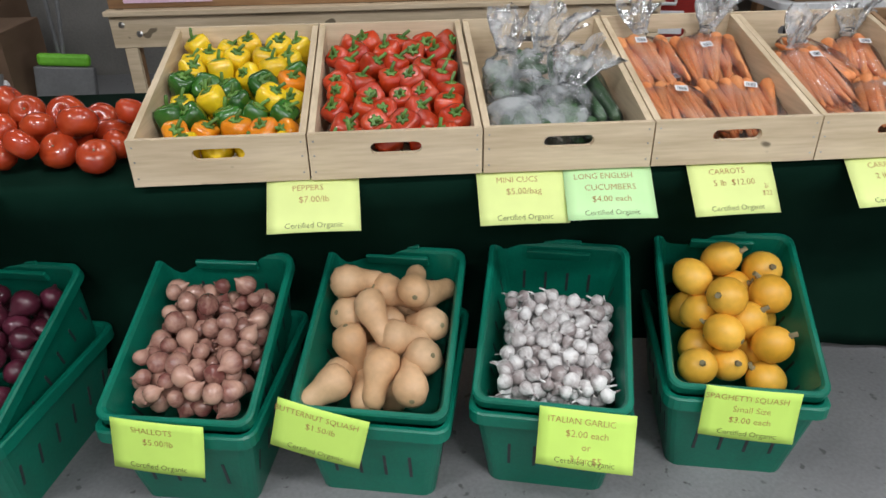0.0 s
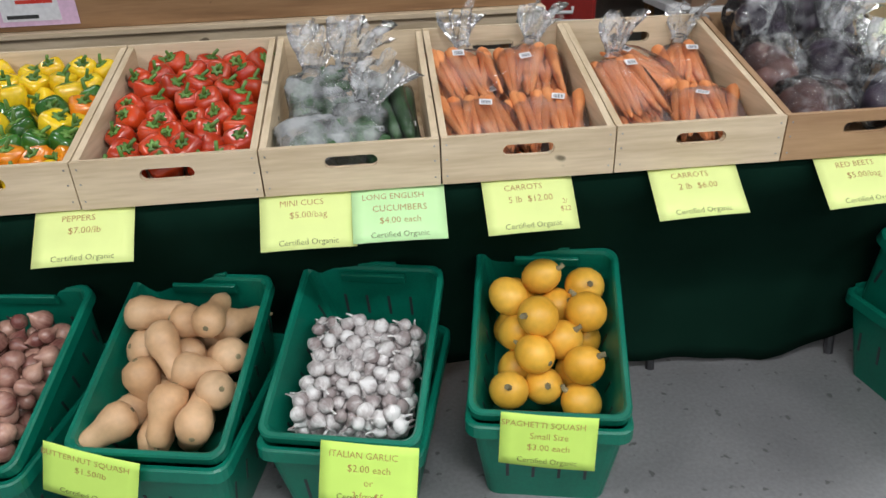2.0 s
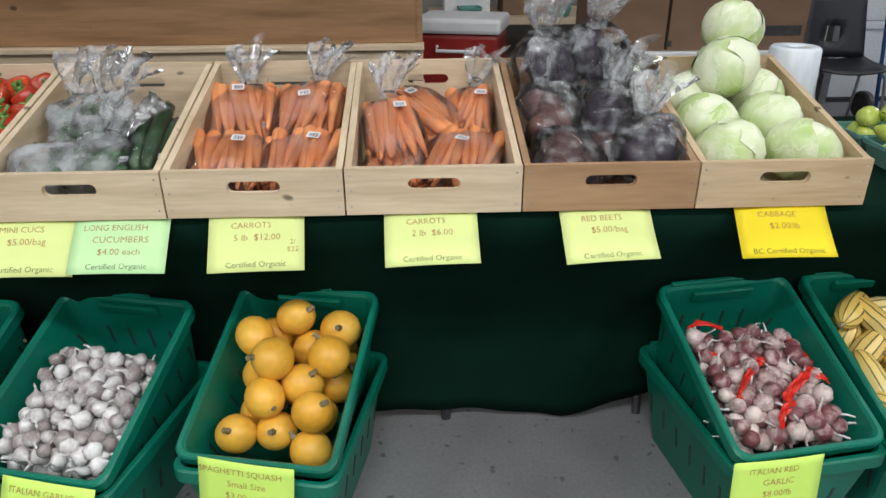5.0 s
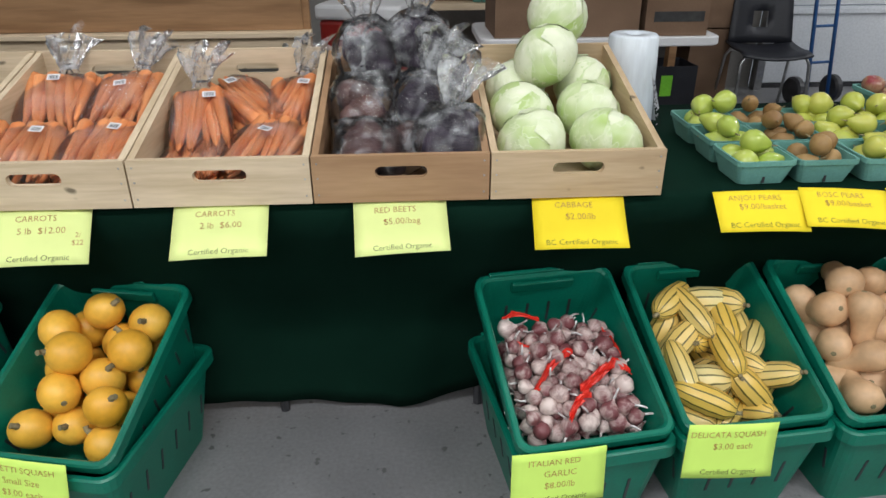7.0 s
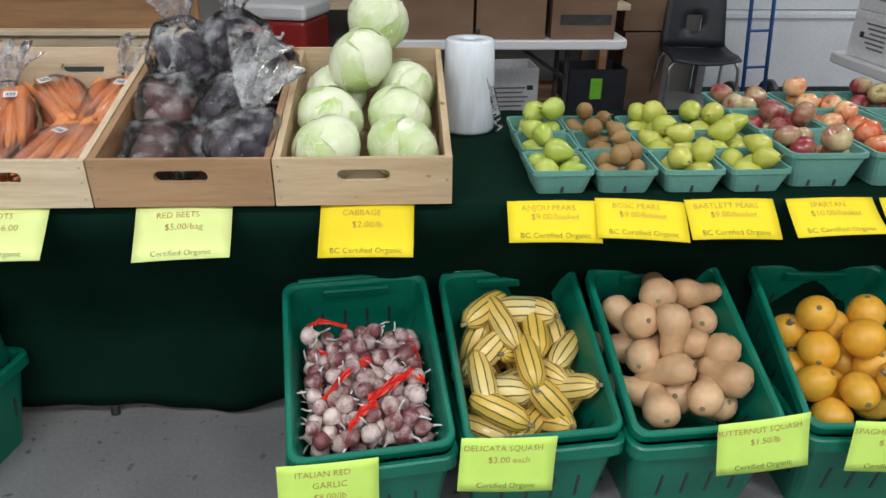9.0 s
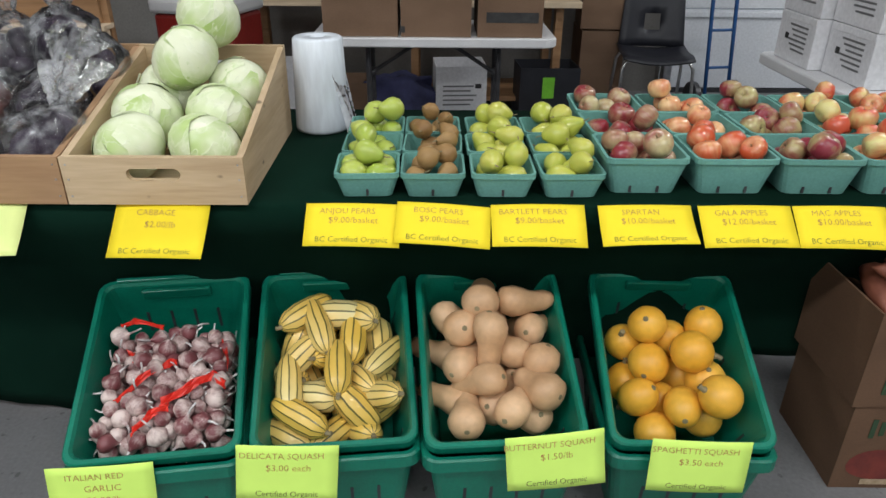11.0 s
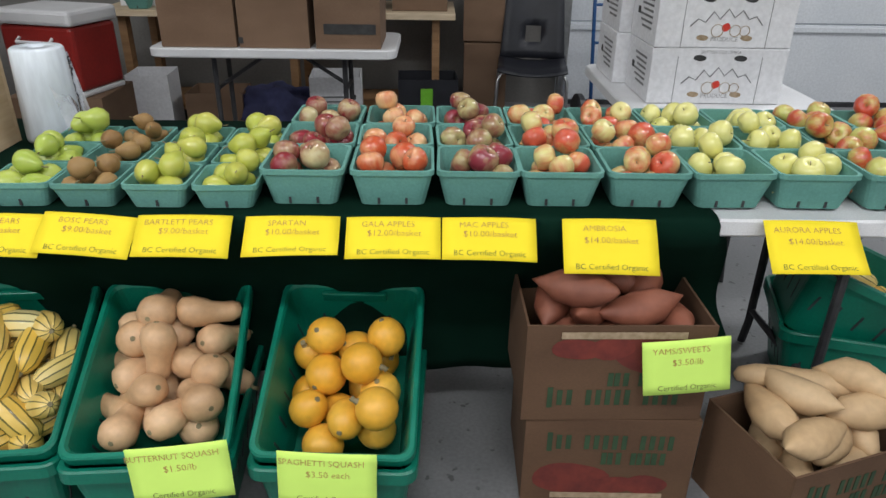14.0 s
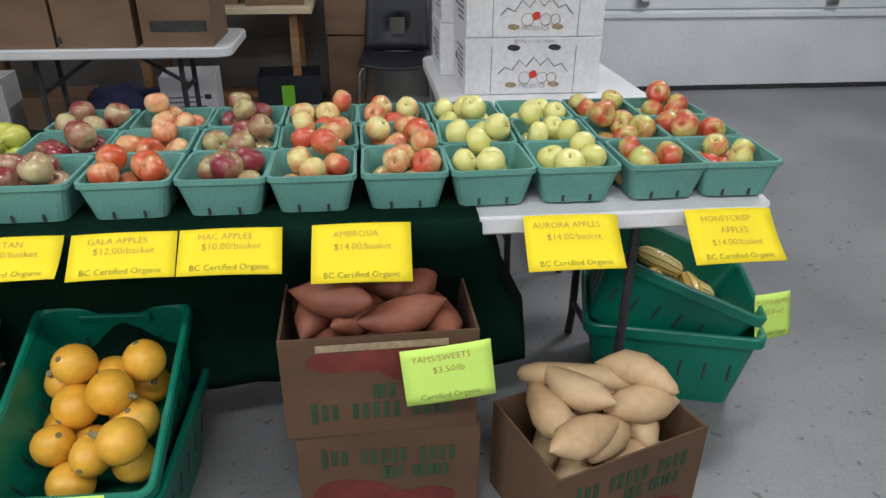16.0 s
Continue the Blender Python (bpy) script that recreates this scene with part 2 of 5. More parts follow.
M["card_white"] = surface("white_cardboard", (0.68, 0.68, 0.7), (0.76, 0.76, 0.78), 3, 0.7, bump=0.05, vary=0.03)
M["print_red"] = surface("red_print", (0.11, 0.018, 0.014), (0.18, 0.03, 0.02), 20, 0.8, vary=0.2)
M["print_green"] = surface("green_print", (0.02, 0.05, 0.022), (0.03, 0.07, 0.03), 20, 0.8, vary=0)
M["print_black"] = surface("black_print", (0.02, 0.02, 0.02), (0.04, 0.04, 0.04), 20, 0.7, vary=0)
M["print_tan"] = surface("tan_print", (0.3, 0.22, 0.13), (0.4, 0.3, 0.2), 60, 0.8, vary=0)
M["maple"] = surface("bright_red_print", (0.6, 0.03, 0.02), (0.65, 0.05, 0.03), 20, 0.7, vary=0)
M["cooler_red"] = surface("red_plastic", (0.22, 0.015, 0.012), (0.28, 0.02, 0.016), 5, 0.35, vary=0)
M["blue_metal"] = surface("blue_enamel", (0.015, 0.07, 0.2), (0.02, 0.09, 0.26), 8, 0.35, vary=0)
M["lime_plastic"] = surface("lime_plastic", (0.16, 0.5, 0.03), (0.2, 0.58, 0.04), 8, 0.4, vary=0)
M["grey_plastic"] = surface("grey_plastic", (0.14, 0.14, 0.145), (0.18, 0.18, 0.185), 8, 0.5, vary=0)
M["navy_cloth"] = surface("navy_cloth", (0.02, 0.022, 0.06), (0.05, 0.055, 0.14), 8, 0.9, vary=0)
M["lamp_glow"] = bpy.data.materials.new("lamp_tube")
M["lamp_glow"].use_nodes = True
g = M["lamp_glow"].node_tree.nodes["Principled BSDF"]
g.inputs["Emission Color"].default_value = (1, 0.97, 0.92, 1)
g.inputs["Emission Strength"].default_value = 6.0
M["film"] = film_mat("clear_bag", 0.16, edge=(0.45, 0.75), ior=1.45, crinkle=45)
# Beet bag: milky patches stand for gathered film and for highlights on wrinkles.
M["film_dark"] = film_mat("thin_clear_bag", 0.34, edge=(0.48, 0.7), ior=1.45, crinkle=42, patch=22)
M["film_roll"] = film_mat("loose_roll_film", 0.7, edge=(0.2, 0.6), crinkle=12)
M["film_milky"] = film_mat("milky_bag", 0.55, edge=(0.38, 0.66), ior=1.45, crinkle=50)
M["film_neck"] = film_mat("bag_neck", 0.45, crinkle=70, patch=30, edge=(0.35, 0.7), ior=1.5)
M["roll"] = surface("bag_roll_film", (0.6, 0.66, 0.72), (0.74, 0.79, 0.84), 6, 0.25, bump=0.1, stretch=(1, 1, 0.2), vary=0)
# produce
M["pep_red"] = surface("red_pepper_skin", (0.42, 0.026, 0.006), (0.58, 0.06, 0.012), 12, 0.2, bump=0.02, coat=0.5)
M["pep_yellow"] = surface("yellow_pepper_skin", (0.8, 0.5, 0.01), (0.88, 0.62, 0.02), 12, 0.22, bump=0.02, coat=0.5, vary=0.1)
M["pep_orange"] = surface("orange_pepper_skin", (0.72, 0.2, 0.006), (0.84, 0.3, 0.01), 12, 0.22, bump=0.02, coat=0.5, vary=0.1)
M["pep_green"] = surface("green_pepper_skin", (0.02, 0.1, 0.012), (0.045, 0.17, 0.02), 12, 0.25, bump=0.02, coat=0.5)
M["stem"] = surface("green_stem", (0.07, 0.17, 0.025), (0.13, 0.26, 0.05), 30, 0.5)
M["stem_dry"] = surface("dry_stem", (0.17, 0.14, 0.07), (0.3, 0.25, 0.14), 40, 0.8)
M["tomato"] = surface("tomato_skin", (0.42, 0.035, 0.012), (0.56, 0.075, 0.02), 10, 0.22, bump=0.02, coat=0.4, vary=0.2)
M["cabbage"] = cabbage_mat()
M["shallot"] = fruit_two("shallot_skin", (0.2, 0.07, 0.06), (0.56, 0.33, 0.25), 16, 0.2, 0.24, 0.5, (1, 1, 0.1), 0.45)
M["red_onion"] = fruit_two("red_onion_skin", (0.05, 0.008, 0.016), (0.11, 0.02, 0.04), 14, 0.2, 0.3, 0.5, (1, 1, 0.1), 0.2)
# Darker patches of the skin also carry shade from the gaps between bulbs.
M["garlic"] = fruit_two("garlic_skin", (0.28, 0.23, 0.225), (0.78, 0.76, 0.75), 24, 0.16, 0.5, 0.5, (1, 1, 0.1), 0.05)
M["red_garlic"] = fruit_two("red_garlic_skin", (0.17, 0.05, 0.055), (0.66, 0.54, 0.5), 26, 0.16, 0.45, 0.53, (1, 1, 0.1), 0.05)
M["butternut"] = surface("butternut_skin", (0.56, 0.33, 0.17), (0.7, 0.46, 0.27), 7, 0.5, bump=0.06, vary=0.12)
M["spaghetti"] = surface("spaghetti_squash_skin", (0.78, 0.38, 0.03), (0.88, 0.5, 0.07), 6, 0.42, bump=0.05, vary=0.1)
M["delicata"] = striped_mat("delicata_skin", (0.74, 0.64, 0.3), (0.05, 0.055, 0.014), 10)
M["carrot"] = surface("carrot_skin", (0.66, 0.2, 0.06), (0.78, 0.32, 0.12), 9, 0.5, bump=0.25, fine=90, stretch=(3, 0.6, 0.6), vary=0.15)
M["cucumber"] = surface("cucumber_skin", (0.015, 0.06, 0.015), (0.05, 0.13, 0.04), 9, 0.35, bump=0.2, vary=0.3)
M["beet"] = surface("beet_skin", (0.05, 0.016, 0.02), (0.13, 0.055, 0.045), 10, 0.6, vary=0.3)
M["beet_dark"] = surface("dark_beet_skin", (0.012, 0.007, 0.018), (0.032, 0.018, 0.038), 10, 0.5, vary=0.3)
M["yam"] = surface("yam_skin", (0.15, 0.042, 0.022), (0.26, 0.088, 0.05), 9, 0.6, bump=0.3, fine=50, vary=0.2)
M["white_sweet"] = surface("white_sweet_potato_skin", (0.48, 0.31, 0.16), (0.64, 0.45, 0.26), 7, 0.6, bump=0.25, fine=50, vary=0.1)
M["anjou"] = fruit_two("green_pear_skin", (0.3, 0.42, 0.05), (0.46, 0.53, 0.1), 9, 0.3, 0.35)
M["bosc"] = fruit_two("russet_pear_skin", (0.2, 0.1, 0.03), (0.36, 0.22, 0.08), 12, 0.3, 0.6, coat=0.05)
M["bartlett"] = fruit_two("bartlett_pear_skin", (0.36, 0.44, 0.05), (0.54, 0.52, 0.1), 9, 0.3, 0.35)
M["spartan"] = fruit_two("spartan_skin", (0.24, 0.02, 0.03), (0.5, 0.42, 0.22), 11, 0.22, 0.28, 0.62, coat=0.4)
M["gala"] = fruit_two("gala_skin", (0.56, 0.09, 0.03), (0.8, 0.52, 0.26), 11, 0.22, 0.28, 0.63, coat=0.4)
M["mac"] = fruit_two("mac_skin", (0.24, 0.025, 0.04), (0.46, 0.42, 0.18), 11, 0.16, 0.28, 0.58, coat=0.4)
M["ambrosia"] = fruit_two("ambrosia_skin", (0.6, 0.1, 0.05), (0.7, 0.62, 0.25), 11, 0.16, 0.28, 0.59, coat=0.4)
M["aurora"] = fruit_two("yellow_apple_skin", (0.62, 0.6, 0.16), (0.76, 0.72, 0.28), 9, 0.3, 0.3, coat=0.4)
M["honey"] = fruit_two("honeycrisp_skin", (0.52, 0.07, 0.035), (0.56, 0.55, 0.16), 12, 0.14, 0.28, 0.51, coat=0.4)
M["mesh_red"] = surface("red_netting", (0.62, 0.02, 0.012), (0.75, 0.04, 0.02), 60, 0.45, vary=0)
M["sticker"] = surface("white_sticker", (0.75, 0.75, 0.78), (0.8, 0.8, 0.82), 5, 0.5, vary=0, bump=0)


# ---- building helpers ----
def finish(bm, name, mat, parent=None, label="", smooth=False):
    me = bpy.data.meshes.new(name)
    bm.normal_update()
    bm.to_mesh(me)
    bm.free()
    me.materials.append(mat)
    if smooth:
        me.polygons.foreach_set("use_smooth", [True] * len(me.polygons))
    ob = new(name, me)
    if parent:
        ob.parent = parent
    if label:
        tagged(ob, label)
    return ob


def part(name, bm, mat, parent, label="", smooth=False):
    return finish(bm, name, mat, parent, label, smooth)


def holder(name, m, label, category, group="", kind=""):
    ob = new(name)
    ob.matrix_world = m
    return tagged(ob, label, category, group, kind)


def box(bm, x0, x1, y0, y1, z0, z1, bevel=0.0):
    m = Matrix.Translation(((x0 + x1) / 2, (y0 + y1) / 2, (z0 + z1) / 2)) @ Matrix.Diagonal((x1 - x0, y1 - y0, z1 - z0, 1))
    r = bmesh.ops.create_cube(bm, size=1, matrix=m)
    if bevel:
        es = list({e for v in r["verts"] for e in v.link_edges})
        bmesh.ops.bevel(bm, geom=es, offset=bevel, segments=2, affect="EDGES", profile=0.5)
    return bm


def a_box(*dims, bevel=0.0):
    return box(bmesh.new(), *dims, bevel=bevel)


def rod(bm, pts, r, n=8):
    """A round rod along a list of points."""
    rings = []
    pts = [Vector(p) for p in pts]
    for i, p in enumerate(pts):
        d = (pts[min(i + 1, len(pts) - 1)] - pts[max(i - 1, 0)]).normalized()
        side = d.orthogonal().normalized() if not rings else (last - d * last.dot(d)).normalized()
        last = side
        up = d.cross(side)
        rr = r[i] if isinstance(r, (list, tuple)) else r
        rings.append([bm.verts.new(p + rr * (side * math.cos(a) + up * math.sin(a))) for a in [2 * math.pi * k / n for k in range(n)]])
    for a, b in zip(rings, rings[1:]):
        for k in range(n):
            bm.faces.new((a[k], a[(k + 1) % n], b[(k + 1) % n], b[k]))
    bm.faces.new(rings[0][::-1])
    bm.faces.new(rings[-1])
    return bm


def lathe(profile, n=14, lobes=0, depth=0.0, axis="z", bend=0.0, wob=0.0, seed=0):
    """A closed body of revolution from (radius, height) pairs, with lobes, a bend and some unevenness."""
    bm = bmesh.new()
    rings = []
    rnd = random.Random(seed)
    ph = rnd.random() * 6
    for r, z in profile:
        row = []
        for k in range(n):
            a = 2 * math.pi * k / n
            q = r * (1 + depth * math.cos(lobes * a + ph)) * (1 + wob * math.sin(2 * a + ph + z * 20))
            x, y = q * math.cos(a) + bend * z * z, q * math.sin(a)
            row.append(bm.verts.new((z, y, x) if axis == "x" else (x, y, z)))
        rings.append(row)
    for a, b in zip(rings, rings[1:]):
        for k in range(n):
            bm.faces.new((a[k], a[(k + 1) % n], b[(k + 1) % n], b[k]))
    bm.faces.new(rings[0][::-1])
    bm.faces.new(rings[-1])
    bmesh.ops.recalc_face_normals(bm, faces=bm.faces)
    return bm


def text_part(s, size, m, mat, parent, name="lettering"):
    cu = bpy.data.curves.new(name, "FONT")
    cu.body, cu.size, cu.align_x, cu.align_y = s, size, "CENTER", "CENTER"
    cu.resolution_u = 2
    cu.offset = -0.011 * size
    tmp = bpy.data.objects.new(name, cu)
    scene.collection.objects.link(tmp)
    me = bpy.data.meshes.new_from_object(tmp)
    bpy.data.objects.remove(tmp)
    me.materials.clear()
    me.materials.append(mat)
    ob = new(name, me)
    ob.parent = parent
    ob.matrix_local = m
    return ob


# ---- large structure ----
def slab(name, dims, mat, label, cat, bevel=0.0):
    return tagged(finish(a_box(*dims, bevel=bevel), name, M[mat]), label, cat, kind="structure")


slab("floor", (-5, 11, -6, 4.1, -0.1, 0), "concrete", "smooth grey stained concrete floor with dark specks", "floor")
slab("ceiling", (-5, 11, -6, 4.1, CEILING_Z, CEILING_Z + 0.1), "ceiling", "plain pale ceiling over the hall", "ceiling")
slab("wall_north", (-5, 4.72, 4.0, 4.1, 0, CEILING_Z), "wall", "plain grey painted wall behind the stall", "wall")
slab("wall_north_header", (4.72, 11, 4.0, 4.1, 2.9, CEILING_Z), "wall", "plain grey wall above the garage door", "wall")
# Unseen south wall gets the pale ceiling paint to bounce light onto the stall.
slab("wall_south", (-5, 11, -6.1, -6, 0, CEILING_Z), "ceiling", "plain unseen wall added to close the hall", "wall")
slab("wall_west", (-5.1, -5, -6, 4.1, 0, CEILING_Z), "wall", "plain unseen wall added to close the hall", "wall")
slab("wall_east", (11, 11.1, -6, 4.1, 0, CEILING_Z), "wall", "plain unseen wall added to close the hall", "wall")


def garage_door():
    d = holder("door_1", pose(0, 0, 0), "closed white sectional garage door with grey seal", "door", kind="structure")
    z = 0.03
    for h in (0.6, 0.6, 0.6, 0.6, 0.45):
        bm = a_box(4.78, 10.9, 3.98, 4.03, z + 0.006, z + h - 0.006, bevel=0.005)
        box(bm, 4.78, 10.9, 3.962, 3.979, z + h - 0.06, z + h - 0.02, bevel=0.004)
        part("panel", bm, M["door_white"], d)
        z += h
    part("bottom_seal", a_box(4.78, 10.9, 3.97, 4.03, 0.0, 0.03), M["black_metal"], d, "black rubber seal")
    for x in (6.35, 7.9, 9.4):
        bm = a_box(x - 0.05, x + 0.05, 3.945, 3.96, 0.66, 0.75, bevel=0.004)
        rod(bm, [(x - 0.03, 3.935, 0.70), (x + 0.03, 3.935, 0.70)], 0.018)
        part("hinge", bm, M["steel"], d, "small steel hinge")
    bm = a_box(4.72, 4.78, 3.9, 3.99, 0, 2.9)
    part("track", bm, M["steel"], d, "upright steel door track")


garage_door()


def ceiling_lamp(x, y, power):
    h = holder("ceiling_light", pose(x, y, CEILING_Z - 0.09), "unseen white fluorescent ceiling light fixture added to light the hall", "ceiling light", "ceiling lights")
    part("housing", a_box(-0.62, 0.62, -0.16, 0.16, 0.03, 0.09, bevel=0.01), M["white_plastic"], h)
    bm = bmesh.new()
    for dy in (-0.08, 0.08):
        rod(bm, [(-0.58, dy, 0.012), (0.58, dy, 0.012)], 0.014)
    part("tube", bm, M["lamp_glow"], h)
    li = bpy.data.lights.new("tube_light", "AREA")
    li.shape, li.size, li.size_y, li.energy, li.color = "RECTANGLE", 1.2, 0.3, power, (0.95, 0.975, 1.0)
    lo = new("tube_light", li)
    lo.matrix_world = pose(x, y, CEILING_Z - 0.12)


for x, y, p in LAMP_SPOTS:
    ceiling_lamp(x, y, p)


# ---- stall tables ----
TABLE = 0.745


def cloth_end_z(x):
    """Height of the hem above the floor along the stall."""
    if x < 1.2:
        return 0.09
    if x < 1.9:
        return 0.065 - 0.055 * (x - 1.2) / 0.7
    if x < 2.3:
        return 0.01 + 0.10 * (x - 1.9) / 0.4
    return 0.11 + 0.09 * min(1, (x - 2.3) / 1.2)


def tablecloth():
    bm = bmesh.new()
    x0, x1, nx = -1.9, 4.44, 220
    rows = []
    prof = [(0.78, 0.0), (0.4, 0.0), (0.03, 0.0), (0.008, -0.004), (0.0, -0.014)]
    for k in range(1, 15):
        f = k / 14
        prof.append((None, f))
    for i in range(nx + 1):
        x = x0 + (x1 - x0) * i / nx
        hem = cloth_end_z(x)
        col = []
        for p in prof:
            if p[0] is not None:
                y, z = p[0], TABLE + p[1]
            else:
                f = p[1]
                z = TABLE - 0.014 - f * (TABLE - 0.014 - hem)
                y = -0.004 + 0.164 * min(1.0, max(0.0, f - 0.07) * 2.1) ** 0.9
                w = 0.012 * min(1, f * 2)
                y += w * math.sin(x * 13 + 2 * math.sin(x * 2.3)) + 0.4 * w * math.sin(x * 31 + 1)
            col.append(bm.verts.new((x, y, z)))
        rows.append(col)
    for a, b in zip(rows, rows[1:]):
        for k in range(len(prof) - 1):
            bm.faces.new((a[k], a[k + 1], b[k + 1], b[k]))
    # the corner that hangs at the open end
    last = rows[-1]
    base = []
    for k, v in enumerate(last[4:]):
        f = k / (len(last[4:]) - 1)
        base.append(bm.verts.new((x1 + 0.02 + 0.15 * f + 0.015 * math.sin(9 * f), 0.05 + 0.13 * f, v.co.z + 0.02 * f)))
    end = []
    for k, v in enumerate(last[4:]):
        f = k / (len(last[4:]) - 1)
        end.append(bm.verts.new((x1 - 0.01 + 0.26 * f, 0.45 + 0.1 * f, v.co.z)))
    for k in range(len(base) - 1):
        bm.faces.new((last[4 + k], last[5 + k], base[k + 1], base[k]))
        bm.faces.new((base[k], base[k + 1], end[k + 1], end[k]))
    bmesh.ops.recalc_face_normals(bm, faces=bm.faces)
    ob = finish(bm, "tablecloth", M["cloth"], smooth=True)
    md = ob.modifiers.new("thick", "SOLIDIFY")
    md.thickness = 0.003
    md.offset = -1
    return tagged(ob, "dark green fabric tablecloth draped over the stall tables", "tablecloth")


tablecloth()


def folding_table(x0, x1, y0, y1, top, label, group=""):
    """Moulded plastic top with a rounded lip, and bent tube legs."""
    cx, cy = (x0 + x1) / 2, (y0 + y1) / 2
    h = holder("folding_table", pose(cx, cy, 0), label, "table", group)
    hx, hy = (x1 - x0) / 2, (y1 - y0) / 2
    bm = bmesh.new()
    ring = []
    rr, n = 0.06, 6
    for sx, sy, a0 in ((1, 1, 0), (-1, 1, 90), (-1, -1, 180), (1, -1, 270)):
        for k in range(n + 1):
            a = radians(a0 + 90 * k / n)
            ring.append((sx * (hx - rr) + rr * math.cos(a), sy * (hy - rr) + rr * math.sin(a)))
    levels = [(0.988, top), (1.0, top - 0.006), (1.0, top - 0.04), (0.985, top - 0.046)]
    vs = [[bm.verts.new((x * s, y * s, z)) for x, y in ring] for s, z in levels]
    for a, b in zip(vs, vs[1:]):
        for k in range(len(ring)):
            bm.faces.new((b[k], b[(k + 1) % len(ring)], a[(k + 1) % len(ring)], a[k]))
    bm.faces.new(vs[0])
    bm.faces.new(vs[-1][::-1])
    part("tabletop", bm, M["white_plastic"], h)
    for s in (-1, 1):
        lx = s * (hx - 0.28)
        for sy in (-1, 1):
            b2 = rod(bmesh.new(), [(lx, sy * (hy - 0.16), top - 0.045), (lx, sy * (hy - 0.16), 0.1), (lx, sy * (hy - 0.14), 0.0)], 0.014)
            part("leg", b2, M["black_metal"], h)
        for pts in ([(lx, -(hy - 0.16), 0.14), (lx, hy - 0.16, 0.14)], [(lx, 0, 0.5), (lx - s * 0.3, 0, top - 0.046)], [(lx, -(hy - 0.16), 0.5), (lx, hy - 0.16, 0.5)]):
            part("brace", rod(bmesh.new(), pts, 0.011), M["black_metal"], h)
    return h


folding_table(3.9, 5.165, 0.012, 0.76, TABLE - 0.005, "white plastic folding table with dark legs, uncovered end", "stall tables")
folding_table(-1.85, -0.02, 0.03, 0.77, TABLE - 0.005, "white folding table hidden under the green cloth", "stall tables")
folding_table(0.0, 1.84, 0.03, 0.77, TABLE - 0.005, "white folding table hidden under the green cloth", "stall tables")
folding_table(1.86, 3.88, 0.03, 0.77, TABLE - 0.005, "white folding table hidden under the green cloth", "stall tables")


# ---- wooden crates ----
CRATE_W, CRATE_D, FRONT_H, BACK_H = 0.402, 0.56, 0.112, 0.25


def slot_panel(w, h, t, z_slot, axis_mat):
    """An upright board with a rounded hand slot through it, front face at y = 0."""
    bm = bmesh.new()
    n = 6
    sw, sh = 0.06, 0.014
    ring = []
    for c, a0 in ((sw - sh, -90), (-(sw - sh), 90)):
        for k in range(n + 1):
            a = radians(a0 + 180 * k / n)
            ring.append((c + sh * math.cos(a), z_slot + sh * math.sin(a)))
    outer = []
    for x, z in ring:
        dx, dz = x, z - z_slot
        s = min(w / 2 / max(abs(dx), 1e-6), ((h - z_slot) if dz > 0 else z_slot) / max(abs(dz), 1e-6))
        outer.append((dx * s, z_slot + dz * s))
    corners = [(w / 2, 0), (w / 2, h), (-w / 2, h), (-w / 2, 0)]
    for c in corners:
        j = min(range(len(outer)), key=lambda i: (outer[i][0] - c[0]) ** 2 + (outer[i][1] - c[1]) ** 2)
        outer[j] = c
    f = [bm.verts.new((x, 0, z)) for x, z in ring]
    g_ = [bm.verts.new((x, 0, z)) for x, z in outer]
    f2 = [bm.verts.new((x, t, z)) for x, z in ring]
    g2 = [bm.verts.new((x, t, z)) for x, z in outer]
    m = len(ring)
    for k in range(m):
        j = (k + 1) % m
        bm.faces.new((f[k], f[j], g_[j], g_[k]))
        bm.faces.new((f2[j], f2[k], g2[k], g2[j]))
        bm.faces.new((f[j], f[k], f2[k], f2[j]))
        bm.faces.new((g_[k], g_[j], g2[j], g2[k]))
    bmesh.ops.recalc_face_normals(bm, faces=bm.faces)
    return bm


def crate(xc, mat, side, label):
    t = 0.016
    h = holder("wooden_crate", pose(xc, -0.02, TABLE + 0.003, 0, 0, random.uniform(-0.6, 0.6)), label, "crate", "produce crates")
    part("front_board", slot_panel(CRATE_W, FRONT_H, t, 0.072, 0), M[mat], h)
    b = part("back_board", slot_panel(CRATE_W, BACK_H, t, 0.195, 0), M[mat], h)
    b.location = (0, CRATE_D - t, 0)
    for s in (-1, 1):
        bm = bmesh.new()
        xo, xi = s * CRATE_W / 2, s * (CRATE_W / 2 - t)
        pts = [(t, 0), (CRATE_D - t, 0), (CRATE_D - t, BACK_H - 0.004), (t, FRONT_H - 0.0005)]
        a = [bm.verts.new((xo, y, z)) for y, z in pts]
        c = [bm.verts.new((xi, y, z)) for y, z in pts]
        bm.faces.new(a)
        bm.faces.new(c[::-1])
        for k in range(4):
            bm.faces.new((a[k], c[k], c[(k + 1) % 4], a[(k + 1) % 4]))
        bmesh.ops.recalc_face_normals(bm, faces=bm.faces)
        part("side_board", bm, M[side], h)
    part("bottom_board", a_box(-CRATE_W / 2 + t, CRATE_W / 2 - t, t, CRATE_D - t, 0.002, 0.012), M[mat], h)
    bm = bmesh.new()
    for x in (-CRATE_W / 2 + 0.012, CRATE_W / 2 - 0.012):
        for z in (0.02, 0.06, 0.095):
            box(bm, x - 0.002, x + 0.002, -0.0006, 0.002, z - 0.002, z + 0.002)
    part("nail_heads", bm, M["steel"], h)


CRATE_X = [-0.097 + 0.406 * k for k in range(7)]
